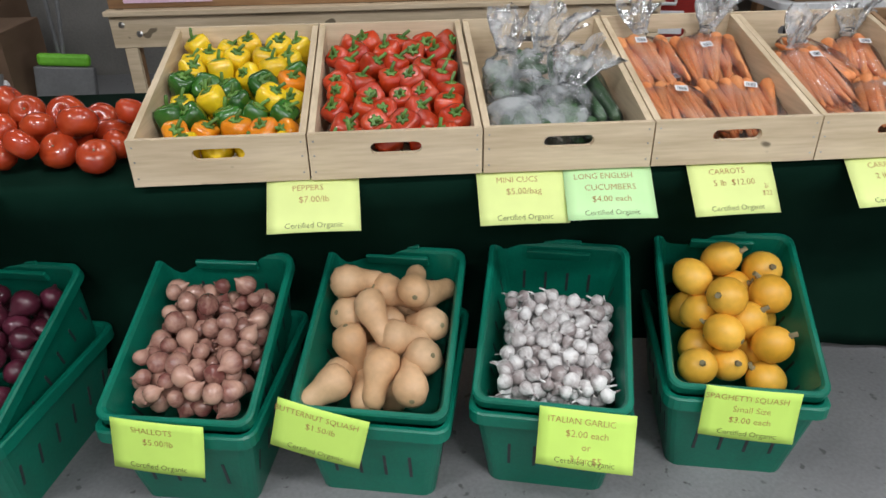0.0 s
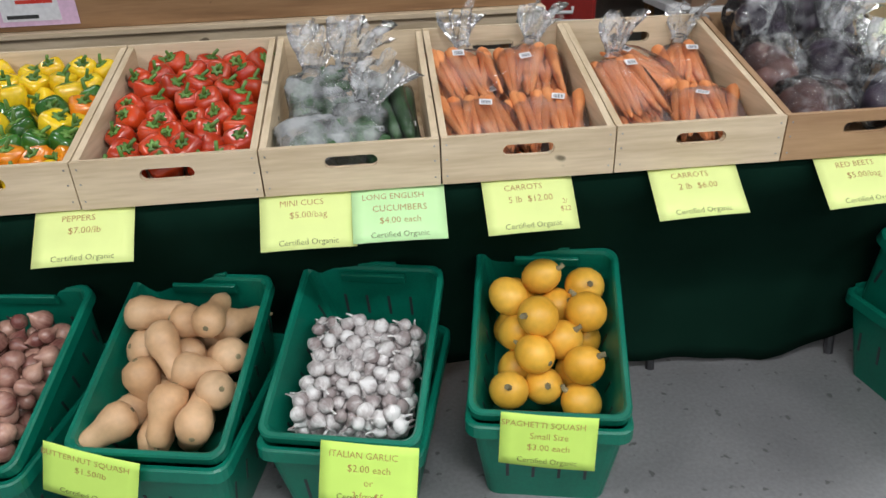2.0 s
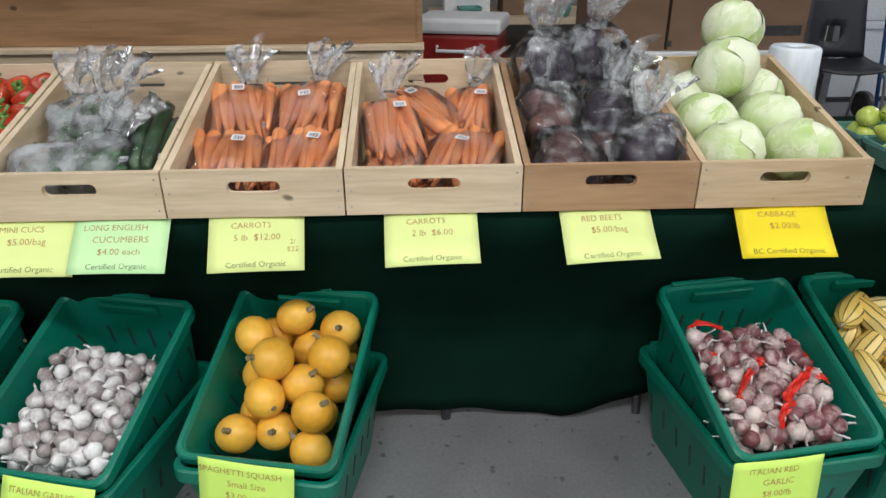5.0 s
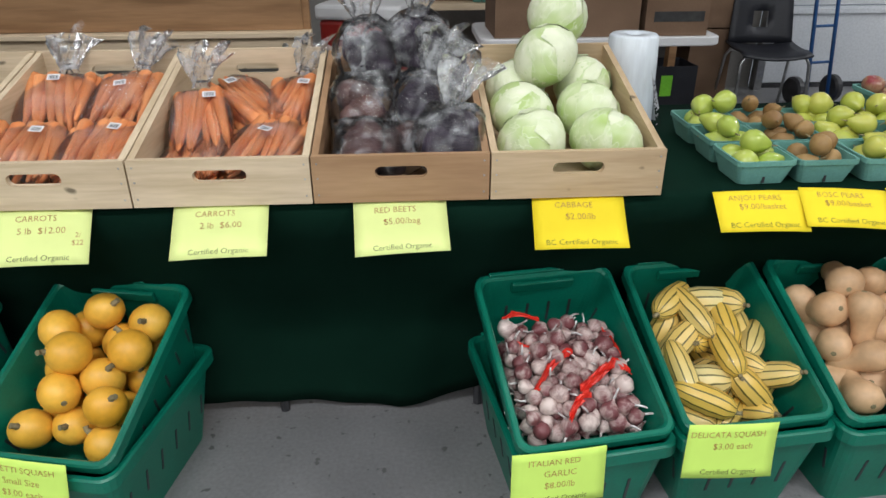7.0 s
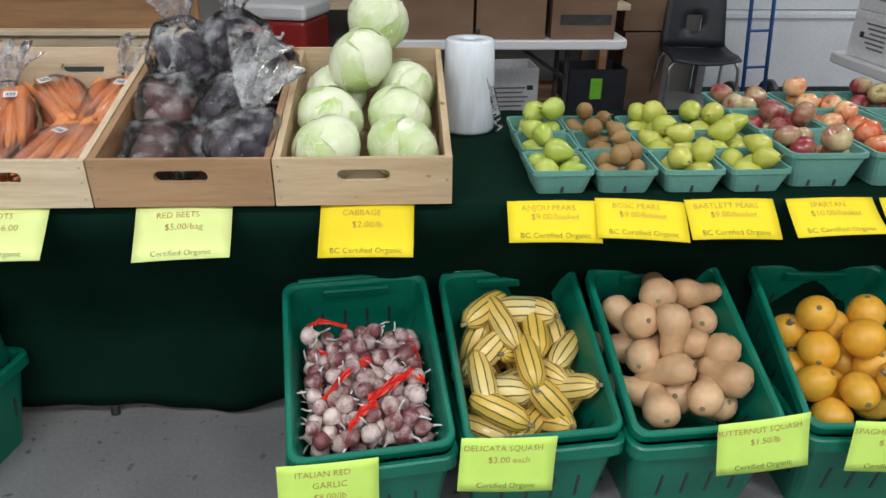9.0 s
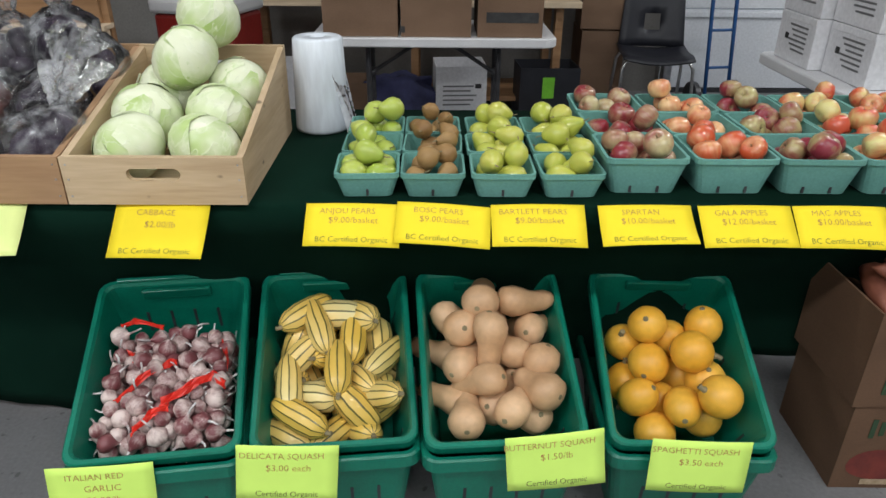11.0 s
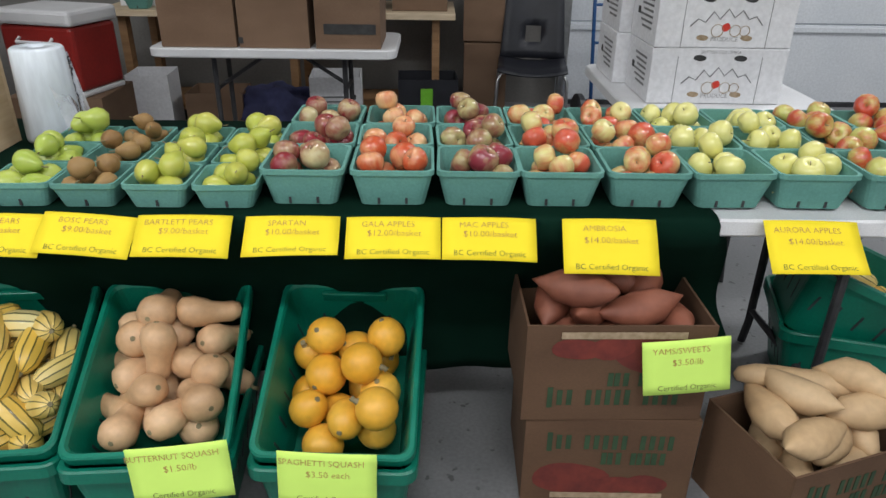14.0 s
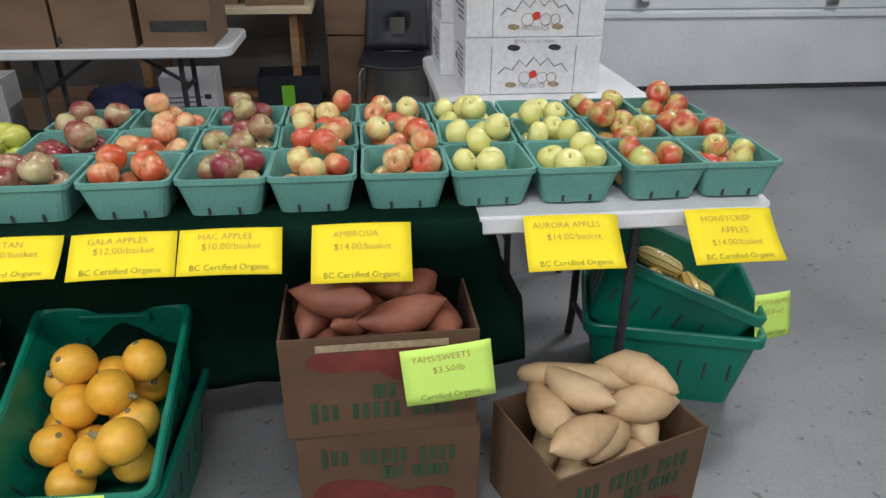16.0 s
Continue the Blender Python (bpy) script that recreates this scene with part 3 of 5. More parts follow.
for k, x in enumerate(CRATE_X):
    if k < 5:
        crate(x, "pine", "pine_side", "pale knotty pine display crate with hand slots")
    elif k == 6:
        crate(x, "tan_pine", "tan_pine_side", "tan pine display crate with hand slots")
    else:
        crate(x, "ply", "ply_side", "brown plywood display crate with hand slots")


# ---- pulp baskets ----
def pulp_basket(w, hgt):
    h = holder("fruit_basket", pose(0, 0, 0), "teal moulded pulp fruit basket standing in a row", "basket", "fruit baskets")
    bm = bmesh.new()
    lv = [(0.40, 0.0), (0.492, hgt - 0.014), (0.515, hgt - 0.012), (0.515, hgt), (0.478, hgt), (0.385, 0.006)]
    rings = []
    for f, z in lv:
        row = []
        for sx, sy, a0 in ((1, 1, 0), (-1, 1, 90), (-1, -1, 180), (1, -1, 270)):
            for k in range(4):
                a = radians(a0 + 30 * k)
                r = 0.1 * w
                row.append(bm.verts.new((sx * (f * w - r) + r * math.cos(a), sy * (f * w - r) + r * math.sin(a), z)))
        rings.append(row)
    for a, b in zip(rings, rings[1:]):
        for k in range(16):
            bm.faces.new((a[k], a[(k + 1) % 16], b[(k + 1) % 16], b[k]))
    bm.faces.new(rings[0][::-1])
    bm.faces.new(rings[-1])
    part("tub", bm, M["pulp"], h)
    for x in ((-0.17 * w, 0.17 * w) if w > 0.16 else (0.0,)):
        part("drain_slot", a_box(x - 0.003, x + 0.003, -0.4 * w - 0.006, -0.4 * w + 0.004, 0.004, 0.02), M["black_metal"], h, "dark slot at the foot")
    return h


APPLE_W, APPLE_H, PEAR_W, PEAR_H = 0.192, 0.092, 0.146, 0.062
APPLE_X = [3.462, 3.668, 3.872, 4.074, 4.276, 4.478, 4.682, 4.888, 5.072]
PEAR_X = [2.804, 2.96, 3.122, 3.28]
BASKETS = []
ap = pulp_basket(APPLE_W, APPLE_H)
pp = pulp_basket(PEAR_W, PEAR_H)
first = {"a": ap, "p": pp}
for kind, xs, w, d in (("a", APPLE_X, APPLE_W, 0.2), ("p", PEAR_X, PEAR_W, 0.158)):
    for i, x in enumerate(xs):
        for r in range(3):
            m = pose(x + random.uniform(-0.004, 0.004), (0.142 if kind == "a" else 0.094) + r * d, TABLE + 0.003, 0, 0, random.uniform(-2.5, 2.5))
            if first[kind]:
                first[kind].matrix_world = m
                first[kind] = None
            else:
                copy_thing(ap if kind == "a" else pp, m)
            BASKETS.append((kind, i, r, m))


# ---- totes ----
TW, TD, TH = 0.374, 0.496, 0.235


def tote_shape():
    """A nesting crate: tapered wall, thick rolled rim with stepped corners, slotted sides."""
    bm = bmesh.new()

    def loop(fx, fy, z, r):
        row = []
        for sx, sy, a0 in ((1, 1, 0), (-1, 1, 90), (-1, -1, 180), (1, -1, 270)):
            for k in range(5):
                a = radians(a0 + 22.5 * k)
                row.append(bm.verts.new((sx * (fx - r) + r * math.cos(a), sy * (fy - r) + r * math.sin(a), z)))
        return row
    X, Y = TW / 2, TD / 2
    lv = [(X - 0.045, Y - 0.055, -TH, 0.03), (X - 0.018, Y - 0.02, -0.05, 0.03), (X - 0.014, Y - 0.014, -0.03, 0.03), (X, Y, -0.03, 0.035), (X, Y, -0.004, 0.035), (X - 0.004, Y - 0.004, 0, 0.033), (X - 0.013, Y - 0.013, 0, 0.028),
          (X - 0.018, Y - 0.018, -0.008, 0.028), (X - 0.024, Y - 0.026, -0.05, 0.028), (X - 0.052, Y - 0.062, -TH + 0.006, 0.028)]
    rings = [loop(*q) for q in lv]
    n = len(rings[0])
    for a, b in zip(rings, rings[1:]):
        for k in range(n):
            bm.faces.new((a[k], a[(k + 1) % n], b[(k + 1) % n], b[k]))
    bm.faces.new(rings[0][::-1])
    bm.faces.new(rings[-1])
    bmesh.ops.recalc_face_normals(bm, faces=bm.faces)
    return bm


def slot_mesh(dx, dy, dz):
    me = bpy.data.meshes.new("slot")
    bm = a_box(-dx, dx, -dy, dy, -dz, dz)
    bm.to_mesh(me)
    bm.free()
    me.materials.append(M["black_metal"])
    return me


# Solid dark bars through the wall stand in for the shade in open slots.
SLOT_SIDE, SLOT_END = slot_mesh(0.0046, 0.0035, 0.028), slot_mesh(0.0035, 0.0046, 0.034)


def tote_slots(h):
    X, Y = TW / 2, TD / 2
    # stepped grip block inside the back, and the raised stretch of rim over it
    part("grip_block", a_box(-0.085, 0.085, Y - 0.036, Y - 0.024, -0.042, -0.012, bevel=0.003), M["tote"], h)
    part("rim_step", a_box(-0.145, 0.06, Y - 0.012, Y, -0.004, 0.008, bevel=0.003), M["tote"], h)
    for s in (-1, 1):
        for k in range(6):
            o = new("slot", SLOT_SIDE)
            o.parent, o.location = h, (s * (X - 0.032), -0.17 + 0.068 * k, -0.125)
            o.rotation_euler = (0, radians(8.3) * s, 0)
        for k in range(4):
            o = new("slot", SLOT_END)
            o.parent, o.location = h, (-0.09 + 0.06 * k, s * (Y - 0.039), -0.1325)
            o.rotation_euler = (radians(-10.7) * s, 0, 0)


TILT = 23.0
tote_first = []


def tote(m, group="green totes", label="green plastic nesting tote with slotted sides, full of produce"):
    if tote_first:
        h = copy_thing(tote_first[0], m)
        return tagged(h, label)
    h = holder("produce_tote", m, label, "tote", group)
    part("shell", tote_shape(), M["tote"], h)
    tote_slots(h)
    tote_first.append(h)
    return h


def tote_pair(xc, yc, yaw, tilt=TILT, zc=0.394):
    m = pose(xc, yc, zc, 0, 0, yaw) @ pose(0, 0, 0, tilt, 0, 0)
    tote(m)
    back = pose(xc, yc, 0, 0, 0, yaw) @ pose(0, 0.02, TH + 0.035, 0, 0, 0)
    low = tote(back @ Matrix.Diagonal((1, 1, 1, 1)), label="empty green plastic tote under another, on the floor")
    low.scale = (1.03, 1.05, (TH + 0.035) / TH)
    return m


TOTE_AT = {
    "onion": tote_pair(-0.751, -0.095, -11),
    "shallot": tote_pair(-0.195, -0.096, -9),
    "butternut": tote_pair(0.256, -0.109, -11.2),
    "garlic": tote_pair(0.688, -0.124, -13),
    "spaghetti": tote_pair(1.159, -0.108, -11.2),
    "red_garlic": tote_pair(2.326, -0.122, 8),
    "delicata": tote_pair(2.723, -0.084, 5.8),
    "butternut2": tote_pair(3.115, -0.076, 4),
    "spaghetti2": tote_pair(3.553, -0.08, -2),
    "delicata2": tote_pair(5.13, 0.37, 74, 21.0, 0.416),
}


# ---- price signs ----
def sign(m, paper, lines, foot, label, w=0.216, h=0.134, curl=0.0):
    """A sheet of paper; local x to the right, z up, top edge at z = 0, front towards -y."""
    o = holder("price_sign", m, label, "sign", "price signs")
    bm = bmesh.new()
    nx, nz = 8, 6
    g2 = [[None] * (nz + 1) for _ in range(nx + 1)]

    def bow(u, v):
        return curl * (v * v) * (0.4 + u) - 0.004 * math.sin(math.pi * u)
    for i in range(nx + 1):
        for k in range(nz + 1):
            u, v = i / nx, k / nz
            g2[i][k] = bm.verts.new(((u - 0.5) * w, bow(u, v), -v * h))
    for i in range(nx):
        for k in range(nz):
            bm.faces.new((g2[i][k], g2[i][k + 1], g2[i + 1][k + 1], g2[i + 1][k]))
    sh = part("sheet", bm, M[paper], o, smooth=True)
    md = sh.modifiers.new("thick", "SOLIDIFY")
    md.thickness = 0.0006
    md.offset = -1

    def put(s, size, x, z, mat, name):
        t = text_part(s, size, pose(x, -0.0012, z, 90, 0, 0), M[mat], o, name)
        for v in t.data.vertices:
            px, pz = v.co.x + x, v.co.y + z
            v.co.z -= bow(px / w + 0.5, -pz / h)
    step = 0.029 * h / 0.134
    y = -0.026 * h / 0.134
    for k, s in enumerate(lines):
        if s.startswith(">"):
            put(s[1:], 0.017, 0.082, -0.05 - 0.018 * (k - 1), "ink_red", "note")
            continue
        put(s, 0.0205 if k == 0 else 0.022, -0.012 if k == 0 else 0.002, y, "ink_red", "lettering")
        y -= step
    put(foot, 0.019, 0.0, -h + 0.016, "ink_dark", "footer_lettering")
    return o


CO, BC = "Certified Organic", "BC Certified Organic"
ROW_SIGNS = [
    (0.109, "pale", ["PEPPERS", "$7.00/lb"], CO, 0.5), (0.605, "pale", ["MINI CUCS", "$5.00/bag"], CO, 0), (0.815, "mint", ["LONG ENGLISH", "CUCUMBERS", "$4.00 each"], CO, 0.5),
    (1.118, "pale", ["CARROTS", "5 lb  $12.00", ">2/", ">$22"], CO, 0), (1.518, "pale", ["CARROTS", "2 lb  $6.00"], CO, -1), (1.927, "pale", ["RED BEETS", "$5.00/bag"], CO, -1),
    (2.345, "yellow", ["CABBAGE", "$2.00/lb"], BC, 0), (2.778, "yellow", ["ANJOU PEARS", "$9.00/basket"], BC, 0), (2.986, "yellow", ["BOSC PEARS", "$9.00/basket"], BC, 3), (3.2, "yellow", ["BARTLETT PEARS", "$9.00/basket"], BC, 0),
    (3.446, "yellow", ["SPARTAN", "$10.00/basket"], BC, 0), (3.677, "yellow", ["GALA APPLES", "$12.00/basket"], BC, 0), (3.897, "yellow", ["MAC APPLES", "$10.00/basket"], BC, 0), (4.175, "yellow", ["AMBROSIA", "$14.00/basket"], BC, -1),
    (4.645, "yellow", ["AURORA APPLES", "$14.00/basket"], BC, 0), (5.02, "yellow", ["HONEYCRISP", "APPLES", "$14.00/basket"], BC, 2), (-0.72, "pale", ["TOMATOES", "$3.50/lb"], CO, 4),
]
PAPER_WORD = {"pale": "pale lime", "lime": "lime green", "mint": "mint green", "yellow": "yellow"}
for x, paper, lines, foot, tilt in ROW_SIGNS:
    low = 2.6 < x < 4.1
    lean = random.uniform(-55, -51) if low else random.uniform(-50, -45)
    sign(pose(x, -0.006, TABLE + 0.001, 0, tilt, random.uniform(-3, 3)) @ pose(0, 0, 0, lean, 0, 0), paper, lines, foot, PAPER_WORD[paper] + " handwritten price sign on the table edge: " + lines[0].lower(), h=0.107 if low else 0.136, curl=random.uniform(-0.012, 0.008))


def tote_sign(key, x, dz, tilt, lines, paper="lime", lean=-8):
    m = TOTE_AT[key] @ pose(x, -TD / 2 - 0.008, dz, -TILT + lean, 0, 0) @ pose(0, 0, 0, 0, tilt, 0)
    sign(m, paper, lines, CO, PAPER_WORD[paper] + " handwritten price sign on a tote: " + lines[0].lower(), curl=random.uniform(-0.008, 0.004))


tote_sign("shallot", -0.02, 0.022, 4, ["SHALLOTS", "$5.00/lb"])
tote_sign("butternut", -0.09, 0.03, 13, ["BUTTERNUT SQUASH", "$1.50/lb"])
tote_sign("garlic", 0.082, 0.022, 1, ["ITALIAN GARLIC", "$2.00 each", "or", "3 for $5"], lean=-26)
tote_sign("spaghetti", 0.0, 0.03, 2, ["SPAGHETTI SQUASH", "Small Size", "$3.00 each"])
tote_sign("red_garlic", -0.1, 0.012, 2, ["ITALIAN RED", "GARLIC", "$8.00/lb"])
tote_sign("delicata", -0.095, 0.045, 5, ["DELICATA SQUASH", "$3.00 each"])
tote_sign("butternut2", 0.09, 0.068, -4, ["BUTTERNUT SQUASH", "$1.50/lb"])
tote_sign("spaghetti2", 0.0, 0.05, 1, ["SPAGHETTI SQUASH", "$3.50 each"])
sign(TOTE_AT["delicata2"] @ pose(-0.04, -TD / 2 - 0.03, 0.03, -21, 0, 0) @ pose(0, 0, 0, 0, 0, -48) @ pose(0, 0, 0, -20, 12, 0), "lime", ["DELICATA SQUASH", "$3.00 each"], CO, "lime green handwritten price sign on a tote: delicata squash", w=0.19)


# ---- produce ----
def bodies(name, mat, profiles, label, category, group, n=14, stem=None, axis="z", lobes=0, depth=0.0, wob=0.03, bend=0.0):
    """Several variants of one kind of produce; each is a thing with its stem as a part."""
    out = []
    for k, prof in enumerate(profiles):
        out.append(dict(name=name, mat=mat, prof=prof, label=label, cat=category, group=group, n=n, stem=stem, axis=axis, lobes=lobes, depth=depth, wob=wob, bend=bend * (1 if k % 2 else -1), seed=k, made=None))
    return out


def place(v, m):
    if v["made"] is None:
        bm = lathe(v["prof"], v["n"], v["lobes"], v["depth"], v["axis"], v["bend"], v["wob"], v["seed"])
        ob = finish(bm, v["name"], M[v["mat"]], smooth=True)
        tagged(ob, v["label"], v["cat"], v["group"])
        if v["stem"]:
            v["stem"](ob, v)
        ob.matrix_world = m
        v["made"] = ob
        return ob
    return copy_thing(v["made"], m)


def pole_stem(mat, r, h, lean=0.3, n=6, crown=0.0):
    def make(ob, v):
        r0, z0 = v["prof"][-1]
        z0 = min(p[1] for p in v["prof"][-2:])
        pts = [(0, 0, z0 - 0.002), (lean * h * 0.3, 0, z0 + h * 0.5), (lean * h, 0, z0 + h)]
        bm = rod(bmesh.new(), [(p[2], p[1], p[0]) for p in pts] if v["axis"] == "x" else pts, [r * 1.3, r, r * 0.9], n)
        if crown:
            star = lathe([(0.002, z0 - 0.002), (crown * 0.5, z0 + 0.002), (crown, z0 + 0.006), (crown * 0.6, z0 + 0.009), (0.003, z0 + 0.008)], 18, 6, 0.3)
            part("calyx", star, M[mat], ob, smooth=True)
        part("stem", bm, M[mat], ob, smooth=True)
    return make


def apple_profile(r, tall=0.9):
    return [(0.001, -0.72 * r * tall), (0.35 * r, -0.86 * r * tall), (0.75 * r, -0.68 * r * tall), (0.97 * r, -0.15 * r), (0.98 * r, 0.25 * r), (0.8 * r, 0.66 * r * tall), (0.45 * r, 0.85 * r * tall), (0.15 * r, 0.72 * r * tall), (0.02 * r, 0.55 * r * tall)]


def pear_profile(r, tall=1.0):
    rows = [(0.001, -0.95), (0.45, -0.92), (0.85, -0.55), (1.0, 0.0), (0.88, 0.5 * tall), (0.6, 0.95 * tall), (0.42, 1.25 * tall), (0.25, 1.45 * tall), (0.03, 1.48 * tall)]
    return [(a * r, (z - 0.3) * r) for a, z in rows]


def ball_profile(r, tall=1.0, k=9):
    return [(max(0.001, r * math.sin(math.pi * i / k)), -r * tall * math.cos(math.pi * i / k)) for i in range(k + 1)]


def pepper_profile(r):
    return [(0.001, -1.05 * r), (0.45 * r, -1.1 * r), (0.75 * r, -0.85 * r), (0.9 * r, -0.2 * r), (1.0 * r, 0.4 * r), (0.9 * r, 0.8 * r), (0.55 * r, 0.95 * r), (0.2 * r, 0.8 * r), (0.02 * r, 0.76 * r)]


def bulb_profile(r):
    return [(0.001, -0.8 * r), (0.5 * r, -0.78 * r), (0.9 * r, -0.4 * r), (1.0 * r, 0.0), (0.85 * r, 0.45 * r), (0.5 * r, 0.8 * r), (0.22 * r, 1.05 * r), (0.13 * r, 1.3 * r), (0.03 * r, 1.38 * r)]


def pile(n, gens, x0, x1, y0, y1, ground, slope=0.0, squash=0.9, tries=40, rnd=None):
    """Lets items settle one on another. gens: functions giving a list of (dx, dy, dz, r) balls for a yaw. Returns (x, y, z, yaw, index)."""
    rnd = rnd or random.Random(5)
    P = np.zeros((0, 4))
    out = []
    for _ in range(n):
        best = None
        gi = rnd.randrange(len(gens))
        for _t in range(tries):
            yaw = rnd.random() * 6.283
            balls = gens[gi](yaw)
            ext = max(max(abs(b[0]) + b[3], 0) for b in balls), max(abs(b[1]) + b[3] for b in balls)
            if x1 - x0 < 2 * ext[0] * 0.97 or y1 - y0 < 2 * ext[1] * 0.97:
                continue
            x = rnd.uniform(x0 + ext[0] * 0.95, x1 - ext[0] * 0.95)
            y = rnd.uniform(y0 + ext[1] * 0.95, y1 - ext[1] * 0.95)
            z = -9.0
            for dx, dy, dz, r in balls:
                z = max(z, ground(x + dx, y + dy) + r - dz)
                if len(P):
                    d2 = (P[:, 0] - x - dx) ** 2 + (P[:, 1] - y - dy) ** 2
                    s = ((P[:, 3] + r) * squash) ** 2 - d2
                    ok = s > 0
                    if ok.any():
                        z = max(z, float((P[ok, 2] + np.sqrt(s[ok])).max()) - dz)
            if best is None or z - slope * y < best[0]:
                best = (z - slope * y, x, y, z, yaw, balls)
        if best is None:
            continue
        _, x, y, z, yaw, balls = best
        P = np.vstack([P, [[x + b[0], y + b[1], z + b[2], b[3]] for b in balls]])
        out.append((x, y, z, yaw, gi))
    return out


def one_ball(r):
    return lambda yaw: [(0, 0, 0, r)]


def long_balls(spec):
    return lambda yaw: [(d * math.cos(yaw), d * math.sin(yaw), 0, r) for d, r in spec]


R = random.Random(11)


def scatter(frame_m, spots, variants, full_turn=False, tip=25, flat=False):
    for x, y, z, yaw, gi in spots:
        v = variants[gi % len(variants)] if flat else R.choice(variants)
        if full_turn:
            turn = pose(0, 0, 0, R.uniform(0, 360), R.uniform(0, 360), R.uniform(0, 360))
        elif flat:
            turn = pose(0, 0, 0, 0, R.uniform(-8, 8), math.degrees(yaw)) @ pose(0, 0, 0, R.uniform(0, 360), 0, 0)
        else:
            turn = pose(0, 0, 0, R.uniform(-tip, tip), R.uniform(-tip, tip), math.degrees(yaw))
        place(v, frame_m @ Matrix.Translation((x, y, z)) @ turn)


# apples and pears in their baskets
APPLES = {}
for key, word in (("spartan", "dark red spartan"), ("gala", "orange-red streaked gala"), ("mac", "dark crimson and green"), ("ambrosia", "pink-red and cream"), ("aurora", "pale yellow"), ("honey", "red and green honeycrisp")):
    APPLES[key] = bodies("apple", key, [apple_profile(0.034), apple_profile(0.0365, 0.95), apple_profile(0.032)], word + " apple in a pulp basket", "apple", "apples", stem=pole_stem("stem_dry", 0.0012, 0.012), lobes=5, depth=0.015)
PEARS = {}
for key, word in (("anjou", "plain green"), ("bosc", "brown russet"), ("bartlett", "yellow-green")):
    s = 0.03 if key != "bosc" else 0.0245
    PEARS[key] = bodies("pear", key, [pear_profile(s), pear_profile(s * 1.08, 0.85), pear_profile(s * 0.95, 1.1)], word + " pear in a small pulp basket", "pear", "pears", stem=pole_stem("stem_dry", 0.0015, 0.016))
KINDS = ["spartan", "gala", "mac", "ambrosia", "ambrosia", "aurora", "aurora", "honey", "honey"]
for kind, i, r, m in BASKETS:
    if kind == "a":
        hw = APPLE_W * 0.46
        spots = pile(8, [one_ball(0.0335)], -hw, hw, -hw, hw, lambda x, y: APPLE_H - 0.089, squash=0.94, tries=25, rnd=R)
        scatter(m, spots, APPLES[KINDS[i]], tip=75)
    else:
        hw = PEAR_W * 0.45
        key = ["anjou", "bosc", "bartlett", "bartlett"][i]
        spots = pile(5, [one_ball(0.0285)], -hw, hw, -hw, hw, lambda x, y: PEAR_H - 0.047, squash=0.97, tries=25, rnd=R)
        for x, y, z, yaw, gi in spots:
            place(R.choice(PEARS[key]), m @ Matrix.Translation((x, y, z)) @ pose(0, 0, 0, R.choice((-80, 80, 100, 60)), R.uniform(-40, 40), R.uniform(0, 360)))

# peppers
PEP = {}
for key, word in (("red", "glossy red"), ("yellow", "glossy yellow"), ("orange", "glossy orange"), ("green", "dark green")):
    PEP[key] = bodies("bell_pepper", "pep_" + key, [pepper_profile(0.036), pepper_profile(0.039), pepper_profile(0.034)], word + " bell pepper with green stem in a crate", "pepper", "peppers in crates", n=20, lobes=4, depth=0.09, stem=pole_stem("stem", 0.0048, 0.032, 0.5, crown=0.016))


def crate_frame(k):
    return pose(CRATE_X[k], -0.018, TABLE + 0.015)


ROWS_MIX = ["yyyyy", "ooooo", "ggggg", "yygyy", "ggggo", "yyyyg", "yyyyy", "yyyyy"]
CODE = {"y": "yellow", "o": "orange", "g": "green", "r": "red"}
for k in (0, 1):
    for r in range(8):
        for c in range(5):
            key = CODE[ROWS_MIX[r][c]] if k == 0 else "red"
            x = -0.144 + 0.072 * c + R.uniform(-0.01, 0.01) + (0.014 if r % 2 else -0.014)
            y = 0.056 + 0.063 * r + R.uniform(-0.01, 0.01)
            z = 0.045 + 0.019 * r + R.uniform(-0.008, 0.012)
            place(R.choice(PEP[key]), crate_frame(k) @ Matrix.Translation((max(-0.146, min(0.146, x)), y, z)) @ pose(0, 0, 0, R.uniform(-5, 60), R.uniform(-30, 30), R.uniform(-60, 60)))
            if r > 2 and c < 4:
                place(R.choice(PEP[key]), crate_frame(k) @ pose(x + 0.036, y, z - 0.06, R.uniform(0, 80), 0, R.uniform(0, 360)))

# tomatoes on the cloth
TOM = bodies("tomato", "tomato", [apple_profile(0.046, 0.85), apple_profile(0.041, 0.85), apple_profile(0.049, 0.8)], "ripe red tomato in a heap on the green cloth", "tomato", "tomatoes", lobes=6, depth=0.02, n=18, stem=pole_stem("stem_dry", 0.003, 0.004))
scatter(Matrix.Translation((0, 0, TABLE + 0.004)), pile(34, [one_ball(0.043)], -0.98, -0.31, 0.015, 0.42, lambda x, y: 0.0, squash=0.96, tries=30, rnd=R), TOM, tip=60)

# cabbages
CAB = bodies("cabbage", "cabbage", [ball_profile(0.084, 0.88, 12), ball_profile(0.08, 0.95, 12), ball_profile(0.087, 0.84, 12)], "pale green cabbage with veined outer leaves", "cabbage", "cabbages", n=24, lobes=3, depth=0.03)


